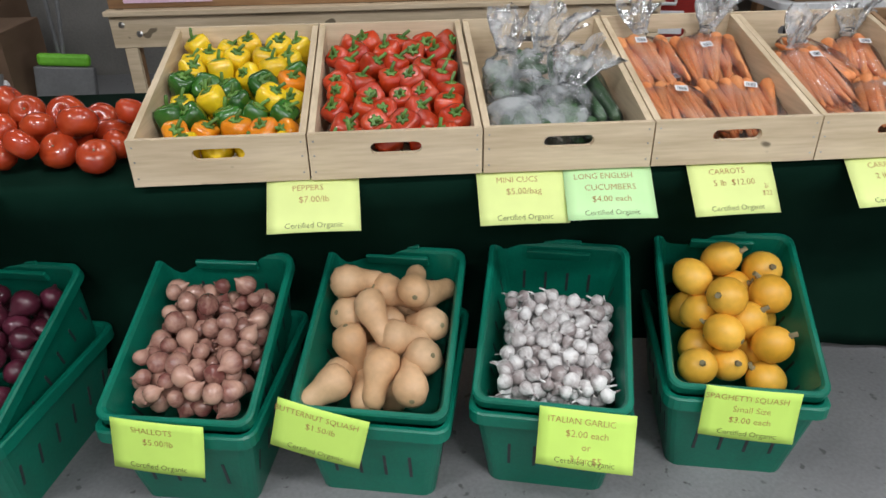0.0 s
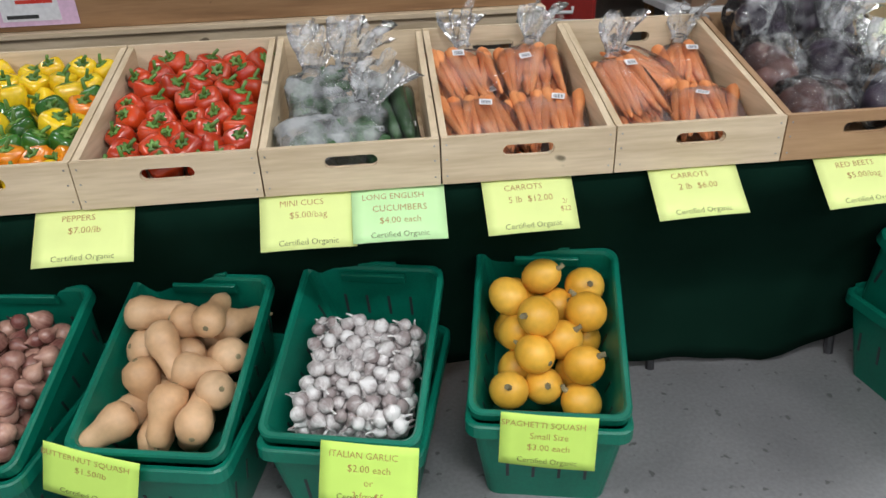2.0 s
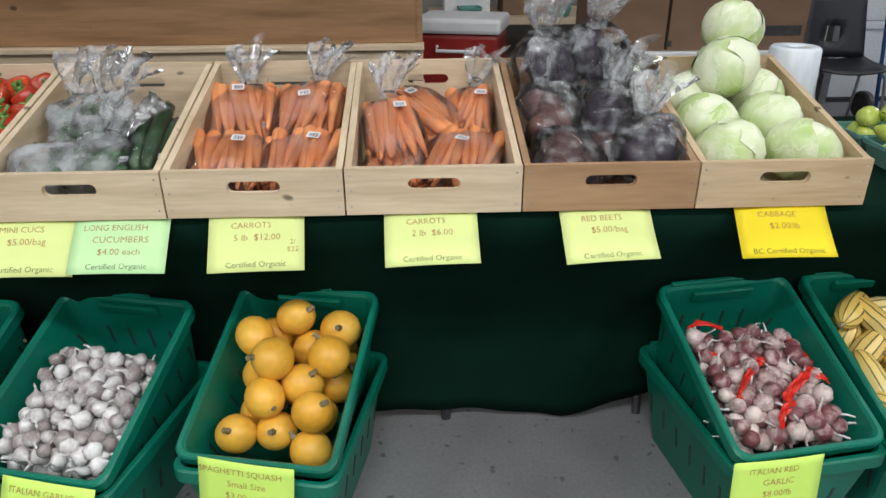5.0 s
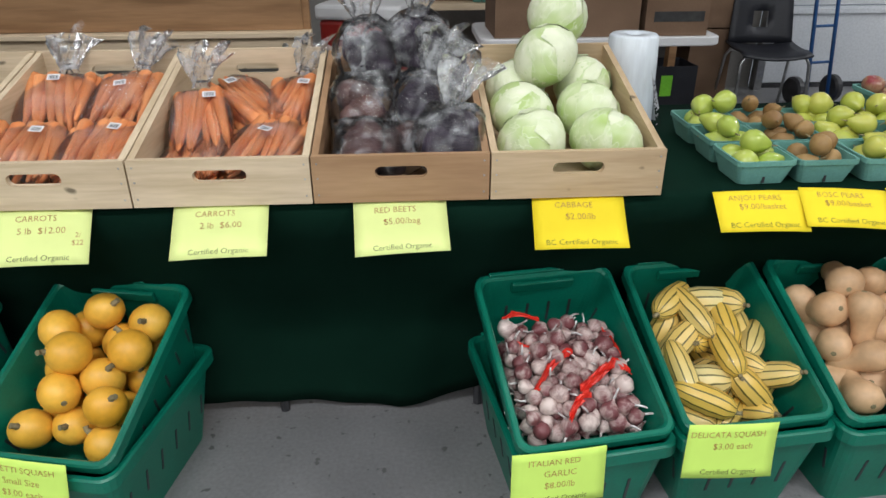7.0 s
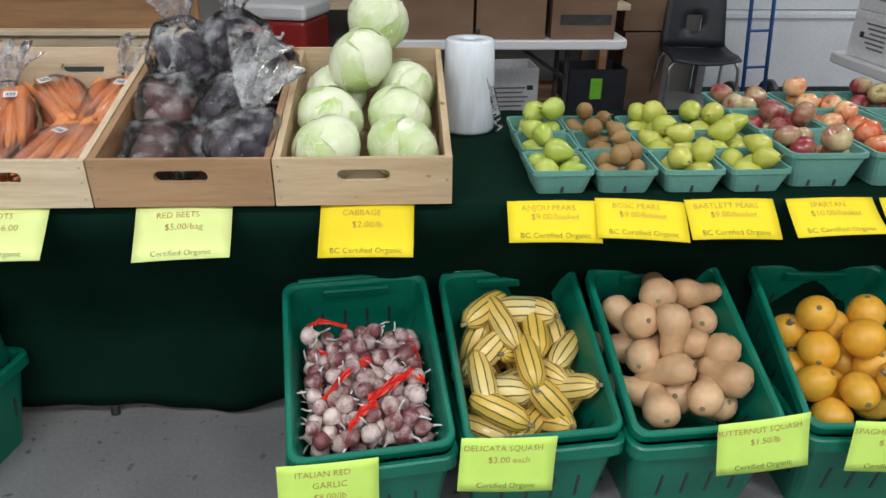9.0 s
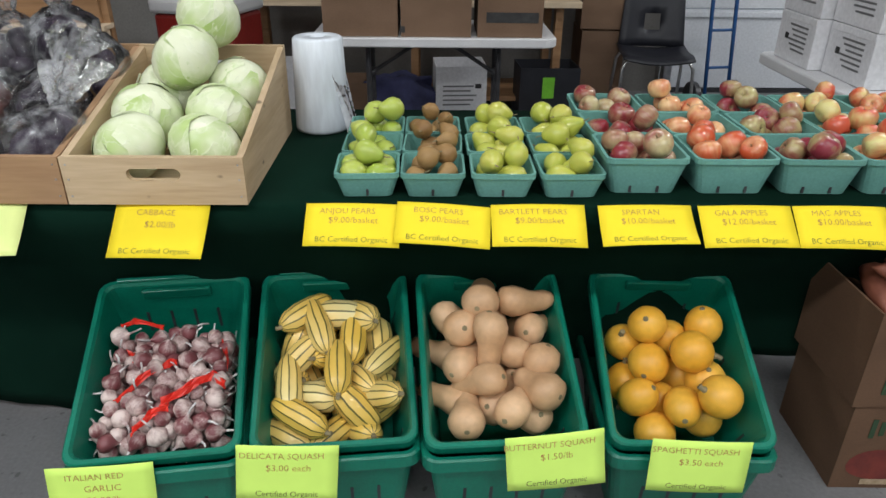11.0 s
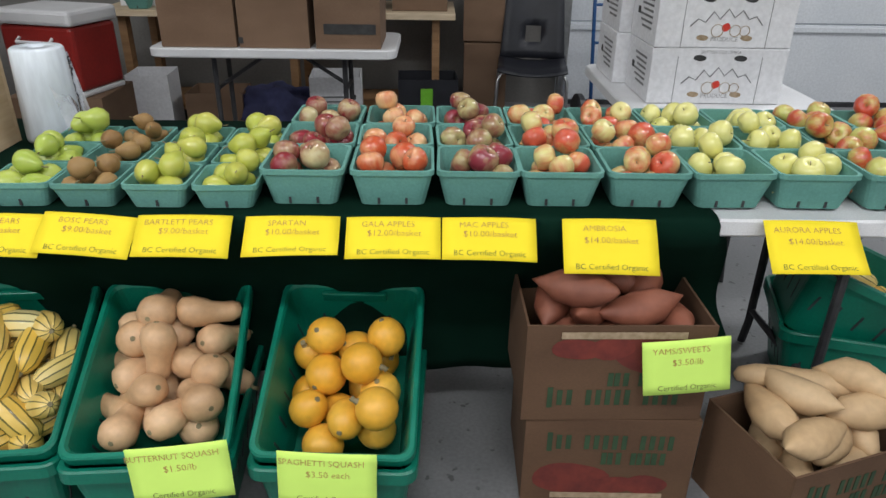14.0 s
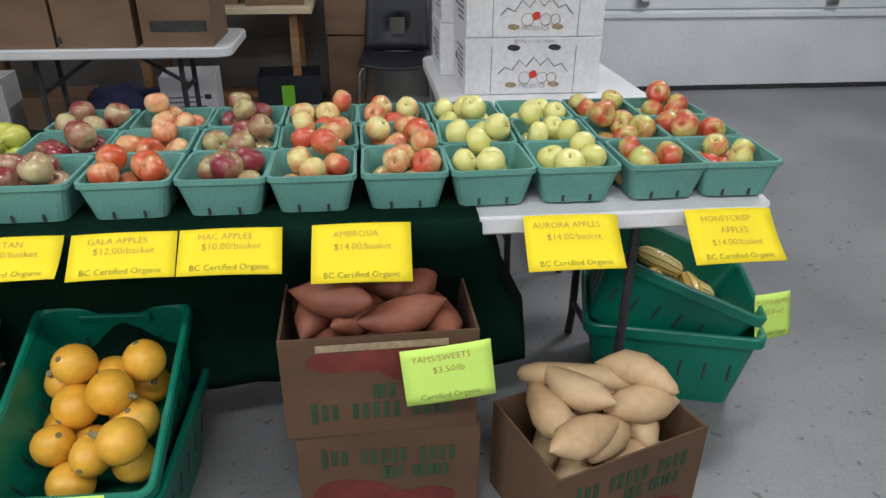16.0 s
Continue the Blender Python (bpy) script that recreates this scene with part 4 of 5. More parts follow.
def cabbage_leaf(ob, v):
    """Overlapping outer leaves with a raised edge and veins."""
    rnd = random.Random(v["seed"] + 40)
    rr = max(p[0] for p in v["prof"])
    tall = v["prof"][-1][1] / rr
    for k in range(5):
        bm = bmesh.new()
        a0 = k * 1.26 + rnd.uniform(-0.3, 0.3)
        top = rnd.uniform(0.15, 0.5)
        rows = []
        for i in range(9):
            row = []
            for j in range(9):
                u, w = (j / 8 - 0.5) * 2, i / 8
                ph = math.pi * (0.97 - (0.97 - top * 0.45) * w)
                a = a0 + u * 1.05 * (1 - 0.35 * w * w) * (0.5 + 0.5 * math.sin(math.pi * min(1, 0.25 + w)))
                vein = 0.0009 * math.cos(u * 14) * w + 0.001 * (abs(u) < 0.1)
                edge = 0.0012 * max(0, max(abs(u), w) - 0.75) * 4 * rnd.uniform(0.3, 1.2)
                q = rr * 1.012 + 0.0012 * (k % 3) + vein + edge
                row.append(bm.verts.new((q * math.sin(ph) * math.cos(a), q * math.sin(ph) * math.sin(a), q * tall * math.cos(ph))))
            rows.append(row)
        for a, b in zip(rows, rows[1:]):
            for j in range(8):
                bm.faces.new((a[j], a[j + 1], b[j + 1], b[j]))
        bmesh.ops.recalc_face_normals(bm, faces=bm.faces)
        part("leaf", bm, M["cabbage"], ob, smooth=True)


for v in CAB:
    v["stem"] = cabbage_leaf
for x, y, z in ((-0.092, 0.112, 0.085), (0.09, 0.11, 0.085), (-0.094, 0.255, 0.12), (0.082, 0.27, 0.115), (-0.09, 0.41, 0.145), (0.098, 0.42, 0.15), (-0.02, 0.37, 0.24), (0.025, 0.465, 0.325)):
    place(R.choice(CAB), crate_frame(6) @ Matrix.Translation((x, y, z)) @ pose(0, 0, 0, R.uniform(-50, 50), R.uniform(-50, 50), R.uniform(0, 360)))


# ---- bagged produce ----
def bag_film(w, l, h, seed, rough=0.012):
    """A crumpled closed bag; the mouth end is towards +y."""
    rnd = random.Random(seed)
    bm = bmesh.new()
    bmesh.ops.create_icosphere(bm, subdivisions=4, radius=1)
    off = Vector((rnd.random() * 50, rnd.random() * 50, 0))
    for v in bm.verts:
        p = v.co.copy()
        q = Vector([math.copysign(abs(c) ** 0.7, c) for c in p])
        pinch = 1.0 - 0.55 * max(0, p.y) ** 2.5
        base = Vector((q.x * w / 2 * pinch, q.y * l / 2, q.z * h / 2 * pinch))
        d = noise.noise(base * 16 + off) + 0.8 * (0.35 - abs(noise.noise(base * 34 + off))) + 0.35 * noise.noise(base * 80 + off)
        v.co = base + p * d * rough
    return bm


def bag_neck(r, h, seed):
    """The gathered, flaring mouth of a tied bag, along +z."""
    rnd = random.Random(seed)
    bm = bmesh.new()
    n, rows = 36, []
    ph = rnd.random() * 6
    for i in range(12):
        f = i / 11
        rr = r * (0.28 + (0.95 - 0.28) * f ** 0.8) if f > 0.15 else r * (0.5 - 1.4 * f)
        row = []
        for k in range(n):
            a = 2 * math.pi * k / n
            c = 1 + (0.15 + 0.4 * f) * math.sin(5 * a + ph + 2 * f) + 0.22 * f * math.sin(11 * a + ph * 2 - 3 * f)
            j = rnd.uniform(-0.05, 0.05) * r
            row.append(bm.verts.new((rr * c * math.cos(a) + j + 0.25 * f * f * h, rr * c * math.sin(a) * 0.7 + j, h * f * (1 + 0.18 * math.sin(3 * a + ph)))))
        rows.append(row)
    for a, b in zip(rows, rows[1:]):
        for k in range(n):
            bm.faces.new((a[k], a[(k + 1) % n], b[(k + 1) % n], b[k]))
    return bm


CARROT = [(0.001, -0.105), (0.004, -0.1), (0.0075, -0.06), (0.0105, 0.0), (0.013, 0.06), (0.0145, 0.09), (0.011, 0.1), (0.004, 0.102), (0.001, 0.101)]


def carrot_mesh(k):
    bm = lathe([(r * (1.15 + 0.12 * k), z * 1.08) for r, z in CARROT], 9, 0, 0, "z", 0.25 * (k - 1), 0.05, k)
    me = bpy.data.meshes.new("carrot")
    bmesh.ops.rotate(bm, verts=bm.verts, matrix=Matrix.Rotation(radians(-90), 3, "X"))
    bm.to_mesh(me)
    bm.free()
    me.materials.append(M["carrot"])
    me.polygons.foreach_set("use_smooth", [True] * len(me.polygons))
    return me


CARROTS = [carrot_mesh(k) for k in range(3)]


def sticker(parent, m):
    bm = a_box(-0.016, 0.016, -0.011, 0.011, 0, 0.0006)
    st = part("label", bm, M["sticker"], parent, "white barcode sticker")
    st.matrix_local = m
    bm = bmesh.new()
    for k in range(7):
        x = -0.011 + 0.0036 * k
        box(bm, x, x + (0.0022 if k % 2 else 0.0014), -0.008, 0.006, 0.0007, 0.0011)
    part("bars", bm, M["print_black"], st)


def neck_on(h, m, r, hh, seed):
    nk = part("neck", bag_neck(r, hh, seed), M["film_neck"], h, "gathered clear plastic mouth", smooth=True)
    nk.matrix_local = m
    bm = rod(bmesh.new(), [(0.3 * r * math.cos(a), 0.25 * r * math.sin(a), hh * 0.16) for a in [k * 0.7 for k in range(10)]], 0.002, 5)
    t = part("tie", bm, M["black_metal"], h, "dark twist tie")
    t.matrix_local = m


def carrot_bag(m, seed, wide=0.18, long=0.245, count=9, flip=False, mouth=False):
    rnd = random.Random(seed)
    h = holder("carrot_bag", m, "clear plastic bag of orange carrots lying in a crate", "carrots", "bags of carrots")
    f = part("film", bag_film(wide + 0.012, long + 0.02, 0.075, seed, 0.007), M["film"], h, "clear crinkled film", smooth=True)
    for layer in range(2):
        for k in range(count - layer):
            ob = new("carrot", rnd.choice(CARROTS))
            ob.parent = h
            x = (k - (count - layer - 1) / 2) * (wide - 0.025) / (count - 1)
            ob.matrix_local = pose(x, rnd.uniform(-0.012, 0.012), -0.013 + 0.024 * layer + rnd.uniform(-0.007, 0.007), rnd.uniform(-5, 5), 0, rnd.uniform(-13, 13) + (180 if flip else 0))
    if mouth:
        neck_on(h, pose(0.01, long / 2 - 0.005, 0.02, -42 + rnd.uniform(-15, 15), 0, rnd.uniform(-30, 30)), 0.05, 0.1, seed + 3)
    sticker(h, pose(rnd.uniform(-0.04, 0.04), rnd.uniform(0.02, 0.07), 0.042, rnd.uniform(-8, 8), 0, rnd.uniform(-20, 20)))
    return h


def slope_frame(k, x, y, z, yaw=0, tip=15, roll=0):
    return crate_frame(k) @ pose(x, y, z, 0, 0, yaw) @ pose(0, 0, 0, tip, roll, 0)


carrot_bag(slope_frame(3, -0.09, 0.162, 0.066, 3), 1)
carrot_bag(slope_frame(3, 0.085, 0.16, 0.066, -5), 2)
carrot_bag(slope_frame(3, -0.095, 0.385, 0.13, 4, 22), 3, mouth=True)
carrot_bag(slope_frame(3, 0.082, 0.39, 0.132, -6, 22), 4, mouth=True)
carrot_bag(slope_frame(3, 0.0, 0.3, 0.055, 8), 5)
carrot_bag(slope_frame(4, -0.095, 0.25, 0.11, 14, 24), 6, 0.14, mouth=True)
carrot_bag(slope_frame(4, 0.075, 0.165, 0.066, -12, 14), 7, 0.18)
carrot_bag(slope_frame(4, 0.0, 0.4, 0.12, 38, 20), 8, 0.13, flip=True)
carrot_bag(slope_frame(4, 0.11, 0.4, 0.115, -8, 20), 9, 0.12, mouth=True)
carrot_bag(slope_frame(4, -0.09, 0.165, 0.05, -4, 8), 10, 0.15)

# cucumbers
CUC = [(0.001, -0.15), (0.012, -0.146), (0.019, -0.12), (0.0205, 0.0), (0.0195, 0.11), (0.013, 0.143), (0.001, 0.15)]
for i, (x, y, z, yaw) in enumerate(((0.06, 0.2, 0.075, 4), (0.1, 0.21, 0.08, 3), (0.14, 0.2, 0.082, 1), (0.12, 0.24, 0.115, 5), (0.08, 0.25, 0.11, 9), (0.045, 0.18, 0.04, 0), (0.1, 0.19, 0.04, 0))):
    h = holder("long_cucumber", slope_frame(2, x, y, z, yaw, 15), "long dark green cucumber shrink-wrapped in film", "cucumber", "long cucumbers")
    bm = lathe(CUC, 12, 8, 0.03, "z", 0.4, 0.02, i)
    bmesh.ops.rotate(bm, verts=bm.verts, matrix=Matrix.Rotation(radians(-90), 3, "X"))
    part("cucumber_body", bm, M["cucumber"], h, smooth=True)
    bm = lathe([(r + 0.0018, z * 1.06) for r, z in CUC], 14, 6, 0.05, "z", 0.4, 0.05, i + 9)
    bmesh.ops.rotate(bm, verts=bm.verts, matrix=Matrix.Rotation(radians(-90), 3, "X"))
    part("wrap", bm, M["film"], h, "clear shrink film", smooth=True)
    if i in (0, 2):
        sticker(h, pose(0, -0.05, 0.0225))


def lump_bag(name, m, w, l, hgt, seed, contents, mat, film, label, cat, group, neck=0.05, neck_h=0.1, mouth=True):
    rnd = random.Random(seed)
    h = holder(name, m, label, cat, group)
    part("film", bag_film(w, l, hgt, seed, 0.016), M[film], h, "crinkled clear film", smooth=True)
    for k in range(contents[0]):
        r = contents[1] * rnd.uniform(0.8, 1.15)
        prof = ball_profile(r, contents[2], 8)
        ob = part(contents[3], lathe(prof, 12, 0, 0, "z", 0, 0.06, k), M[mat], h, smooth=True)
        ob.matrix_local = pose(rnd.uniform(-1, 1) * (w / 2 - r - 0.008), rnd.uniform(-1, 0.7) * (l / 2 - r - 0.012), rnd.uniform(-0.7, 0.9) * max(0.004, hgt / 2 - r - 0.004), rnd.uniform(0, 360), 90 * (contents[2] > 1.5), rnd.uniform(-40, 40))
    if mouth:
        neck_on(h, pose(0, l / 2 - 0.02, 0.01, -55, rnd.uniform(-20, 20), 0), neck, neck_h, seed + 1)
    return h


for i, (x, y, z, yaw, tip) in enumerate(((-0.1, 0.12, 0.075, 20, 10), (0.005, 0.14, 0.085, -25, 20), (-0.09, 0.31, 0.125, 10, 35), (-0.02, 0.28, 0.13, -15, 45))):
    lump_bag("cucumber_bag", slope_frame(2, x, y, z, yaw, tip), 0.15, 0.18, 0.1, 60 + i, (9, 0.018, 2.6, "mini_cucumber"), "cucumber", "film_milky", "crumpled milky bag of mini cucumbers in a crate", "cucumbers", "bags of cucumbers", 0.065, 0.12, i > 0)
for i, (x, y, z, yaw, tip, mt) in enumerate(((-0.08, 0.12, 0.075, 10, 12, "beet"), (0.12, 0.13, 0.1, -5, 30, "beet_dark"), (-0.1, 0.3, 0.14, 5, 30, "beet"), (0.06, 0.28, 0.14, -20, 35, "beet_dark"), (-0.085, 0.42, 0.24, 10, 65, "beet_dark"), (0.05, 0.44, 0.26, -8, 75, "beet_dark"), (0.13, 0.42, 0.19, -10, 50, "beet_dark"), (0.0, 0.2, 0.06, 0, 0, "beet"))):
    lump_bag("beet_bag", slope_frame(5, x, y, z, yaw, tip), 0.17, 0.2, 0.13, 80 + i, (7, 0.043, 1.2, "beet"), mt, "film_dark", "clear bag of dark red beets tied at the mouth", "beets", "bags of beets", 0.06, 0.12, i in (1, 2, 3, 4, 5))

# ---- tote contents ----
ONION = bodies("red_onion", "red_onion", [bulb_profile(0.036), bulb_profile(0.032)], "dark purple red onion in a green tote", "onion", "red onions")
SHAL = bodies("shallot", "shallot", [bulb_profile(0.026), bulb_profile(0.022), bulb_profile(0.029)], "copper-pink shallot in a green tote", "shallot", "shallots", lobes=2, depth=0.06)
GARL = bodies("garlic_bulb", "garlic", [bulb_profile(0.019), bulb_profile(0.017), bulb_profile(0.0215)], "white dry garlic bulb in a green tote", "garlic", "white garlic", n=16, lobes=6, depth=0.08, stem=pole_stem("garlic", 0.0028, 0.014, 0.3, 5))
RGAR = bodies("red_garlic_bulb", "red_garlic", [bulb_profile(0.022), bulb_profile(0.019), bulb_profile(0.024)], "purple-streaked garlic bulb with dry stalk", "garlic", "red garlic", n=16, lobes=6, depth=0.06, stem=pole_stem("garlic", 0.0026, 0.026, 0.5, 5))


def ground_in(depth, fall):
    return lambda x, y: -depth - fall * y


HX, HY = TW / 2 - 0.04, TD / 2 - 0.045
scatter(TOTE_AT["onion"], pile(34, [one_ball(0.034)], -HX, HX, -HY, HY, ground_in(0.12, 0.25), rnd=R), ONION, True)
scatter(TOTE_AT["shallot"], pile(125, [one_ball(0.0245)], -HX, HX, -HY, HY - 0.02, ground_in(0.135, 0.22), -0.15, rnd=R, tries=30), SHAL, True)
scatter(TOTE_AT["garlic"], pile(270, [one_ball(0.0168)], -HX + 0.015, HX, -HY, HY - 0.1, ground_in(0.15, 0.16), 0.0, rnd=R, tries=30), GARL, True)
scatter(TOTE_AT["red_garlic"], pile(210, [one_ball(0.0185)], -HX, HX, -HY, HY - 0.08, ground_in(0.145, 0.2), -0.1, rnd=R, tries=30), RGAR, True)
BUT_SPEC = [(-0.045, 0.028), (-0.01, 0.03), (0.035, 0.042)]
BUT = [(0.001, 0.094), (0.02, 0.092), (0.042, 0.078), (0.052, 0.045), (0.047, 0.015), (0.038, -0.01), (0.034, -0.04), (0.034, -0.07), (0.024, -0.092), (0.006, -0.096)]
BUTS = bodies("butternut_squash", "butternut", [[(r * 0.86, z * 0.78) for r, z in BUT[::-1]], [(r * 0.92, z * 0.7) for r, z in BUT[::-1]], [(r * 0.8, z * 0.84) for r, z in BUT[::-1]]], "tan butternut squash in a green tote", "squash", "butternut squash", axis="x", n=16, bend=1.2, wob=0.02)


def squash_stem(mat, r, h, side):
    def make(ob, v):
        x = min(p[1] for p in v["prof"]) if side < 0 else max(p[1] for p in v["prof"])
        off = v["bend"] * x * x
        bm = rod(bmesh.new(), [(x - side * 0.004, 0, off), (x + side * h * 0.5, 0, off), (x + side * h, h * 0.3, off)], [r * 1.6, r, r * 1.2], 6)
        part("stem", bm, M[mat], ob)
        x2 = max(p[1] for p in v["prof"]) if side < 0 else min(p[1] for p in v["prof"])
        o2 = v["bend"] * x2 * x2
        bm = rod(bmesh.new(), [(x2 + side * 0.002, 0, o2), (x2 - side * 0.001, 0, o2)], [0.008, 0.006], 7)
        part("blossom_scar", bm, M["stem_dry"], ob)
    return make


for v in BUTS:
    v["stem"] = squash_stem("stem_dry", 0.005, 0.018, -1)


def heap_long(key, spots, variants, shift, rnd, up=(15, 75)):
    """Long fruit thrown in loosely: the thick end of each looks up and out of the tote."""
    for x, y, z, yaw, gi in spots:
        a = rnd.uniform(-170, -10) if rnd.random() < 0.75 else rnd.uniform(0, 180)
        turn = pose(0, 0, 0, 0, 0, a) @ pose(0, 0, 0, 0, -rnd.uniform(*up), 0) @ pose(0, 0, 0, rnd.uniform(0, 360), 0, 0)
        place(rnd.choice(variants), TOTE_AT[key] @ Matrix.Translation((x, y, z)) @ turn @ Matrix.Translation((shift, 0, 0)))


for key, sd in (("butternut", 3), ("butternut2", 4)):
    heap_long(key, pile(24, [one_ball(0.044)], -HX - 0.004, HX + 0.004, -HY, HY - 0.03, ground_in(0.15, 0.1), 0.16, 0.94, 70, random.Random(sd)), BUTS, -0.026, random.Random(sd + 20), (5, 60))
SPA = bodies("spaghetti_squash", "spaghetti", [ball_profile(0.048, 1.08, 11), ball_profile(0.046, 1.2, 11), ball_profile(0.051, 1.02, 11)], "round golden spaghetti squash in a green tote", "squash", "spaghetti squash", n=20, axis="x", lobes=10, depth=0.008)
for v in SPA:
    v["stem"] = squash_stem("stem_dry", 0.006, 0.016, -1)
for key, sd, cnt in (("spaghetti", 6, 21), ("spaghetti2", 9, 17)):
    scatter(TOTE_AT[key], pile(cnt, [one_ball(0.049)], -HX, HX, -HY, HY - (0.0 if sd == 6 else 0.05), ground_in(0.18 if sd == 6 else 0.195, 0.08), 0.12 if sd == 6 else 0.2, 0.94, 60, random.Random(sd)), SPA, True)
DEL = [(0.001, -0.088), (0.014, -0.087), (0.026, -0.07), (0.033, -0.03), (0.035, 0.02), (0.03, 0.06), (0.016, 0.083), (0.006, 0.086)]
DELS = bodies("delicata_squash", "delicata", [[(r, z * 0.88) for r, z in DEL], [(r * 1.1, z * 0.78) for r, z in DEL], [(r * 0.95, z * 0.96) for r, z in DEL]], "cream and yellow delicata squash with dark green stripes", "squash", "delicata squash", axis="x", n=20, lobes=9, depth=0.035)
for v in DELS:
    v["stem"] = squash_stem("stem_dry", 0.005, 0.014, 1)
DEL_SPEC = [(-0.05, 0.03), (0, 0.034), (0.05, 0.03)]
heap_long("delicata", pile(34, [one_ball(0.036)], -HX, HX, -HY, HY - 0.04, ground_in(0.17, 0.12), 0.14, 0.97, 60, random.Random(8)), DELS, -0.016, random.Random(30), (-6, 52))
scatter(TOTE_AT["delicata2"], pile(9, [long_balls(DEL_SPEC)], -HX, HX, -HY, HY - 0.1, ground_in(0.19, 0.2), 0.0, 0.9, 40, random.Random(18)), DELS, flat=True)


def net_ribbon(m, pts, w, label="torn red mesh net lying over the garlic"):
    bm = bmesh.new()
    rows = []
    for i in range(len(pts) * 4 - 3):
        k, f = divmod(i / 4, 1)
        k = int(k)
        p = Vector(pts[k]).lerp(Vector(pts[min(k + 1, len(pts) - 1)]), f)
        rows.append([bm.verts.new(p + Vector((0, w * (j / 4 - 0.5), 0.006 * math.sin(j * 2.1 + i * 1.3)))) for j in range(5)])
    for a, b in zip(rows, rows[1:]):
        for j in range(4):
            bm.faces.new((a[j], a[j + 1], b[j + 1], b[j]))
    ob = finish(bm, "net_bag", M["mesh_red"])
    md = ob.modifiers.new("thick", "SOLIDIFY")
    md.thickness = 0.0015
    ob.matrix_world = m
    tagged(ob, label, "net bag", "red nets")


g5 = TOTE_AT["red_garlic"] @ Matrix.Translation((0, 0, 0.045))
net_ribbon(g5, [(-0.13, 0.13, -0.09), (-0.1, 0.145, -0.085), (-0.03, 0.13, -0.1)], 0.012)
net_ribbon(g5, [(-0.13, 0.12, -0.1), (-0.12, 0.06, -0.1), (-0.06, 0.02, -0.082)], 0.03)
net_ribbon(g5, [(-0.11, -0.1, -0.072), (-0.06, -0.04, -0.066), (0.0, 0.005, -0.072), (0.02, 0.01, -0.08)], 0.02)
net_ribbon(g5, [(0.0, -0.11, -0.058), (0.06, -0.07, -0.06), (0.11, -0.04, -0.066), (0.14, -0.07, -0.065)], 0.026)
net_ribbon(g5, [(0.12, 0.06, -0.088), (0.135, 0.03, -0.085), (0.14, -0.01, -0.08)], 0.025)
net_ribbon(g5, [(-0.05, -0.18, -0.05), (-0.02, -0.14, -0.052), (0.02, -0.12, -0.056)], 0.022)


# ---- sweet potato cartons ----
def ellipse(bm, cx, cz, rx, rz, y, n=20, turn=0.0):
    vs = []
    for k in range(n):
        a = 2 * math.pi * k / n
        px, pz = rx * math.cos(a), rz * math.sin(a) * (1 + 0.12 * math.sin(2 * a + cx * 40))
        vs.append(bm.verts.new((cx + px * math.cos(turn) - pz * math.sin(turn), y, cz + px * math.sin(turn) + pz * math.cos(turn))))
    bm.faces.new(vs)


def carton(m, w, d, h, label, printed=True, upside=False, open_top=True, mat="card", name="carton", t=0.006):
    o = holder(name, m, label, "box", "cartons")
    part("front_panel", a_box(-w / 2, w / 2, -d / 2, -d / 2 + t, 0, h), M[mat], o)
    part("back_panel", a_box(-w / 2, w / 2, d / 2 - t, d / 2, 0, h), M[mat], o)
    for s in (-1, 1):
        part("side_panel", a_box(s * (w / 2 - t / 2) - t / 2, s * (w / 2 - t / 2) + t / 2, -d / 2 + t, d / 2 - t, 0, h - 0.002), M[mat], o)
    part("bottom_panel", a_box(-w / 2 + t, w / 2 - t, -d / 2 + t, d / 2 - t, 0.001, 0.008), M[mat], o)
    if not open_top:
        for s in (-1, 1):
            part("flap", a_box(-w / 2 + 0.001, w / 2 - 0.001, min(0.001 * s, s * d / 2), max(0.001 * s, s * d / 2), h, h + 0.004), M[mat], o)
    if printed:
        y = -d / 2 - 0.0012
        f = (lambda z: h - z) if upside else (lambda z: z)
        g3 = -1 if upside else 1
        bm = bmesh.new()
        ellipse(bm, g3 * -0.09, f(0.078), 0.1, 0.055, y)
        part("picture", bm, M["print_red"], o, "dark red printed roots")
        bm = bmesh.new()
        ellipse(bm, g3 * 0.02, f(0.06), 0.055, 0.03, y - 0.0006)
        ellipse(bm, g3 * 0.1, f(0.062), 0.06, 0.03, y - 0.001)
        part("picture", bm, M["print_red"], o, "dark red printed roots")
        part("caption_bar", a_box(-0.14, 0.15, y - 0.002, y - 0.0012, f(0.024) - 0.009, f(0.024) + 0.009), M["print_tan"], o)
        rnd = random.Random(3)
        for row, (x0, x1, zc, hh) in enumerate(((-0.16, 0.165, 0.2, 0.044), (-0.02, 0.165, 0.148, 0.038))):
            n = 7 if row == 0 else 5
            for k in range(n):
                xa = x0 + (x1 - x0) * k / n
                xb = xa + (x1 - x0) / n * 0.78
                up = hh * (1.35 if k == 0 and row == 0 else 1.0)
                zc2 = f(zc)
                bm = a_box(xa, xa + 0.013, y - 0.001, y, zc2 - up / 2, zc2 + up / 2)
                if k % 3 != 1:
                    box(bm, xb - 0.013, xb, y - 0.001, y, zc2 - hh / 2, zc2 + hh / 2)
                part("mark", bm, M["print_green"], o, "dark green printed block")
    return o


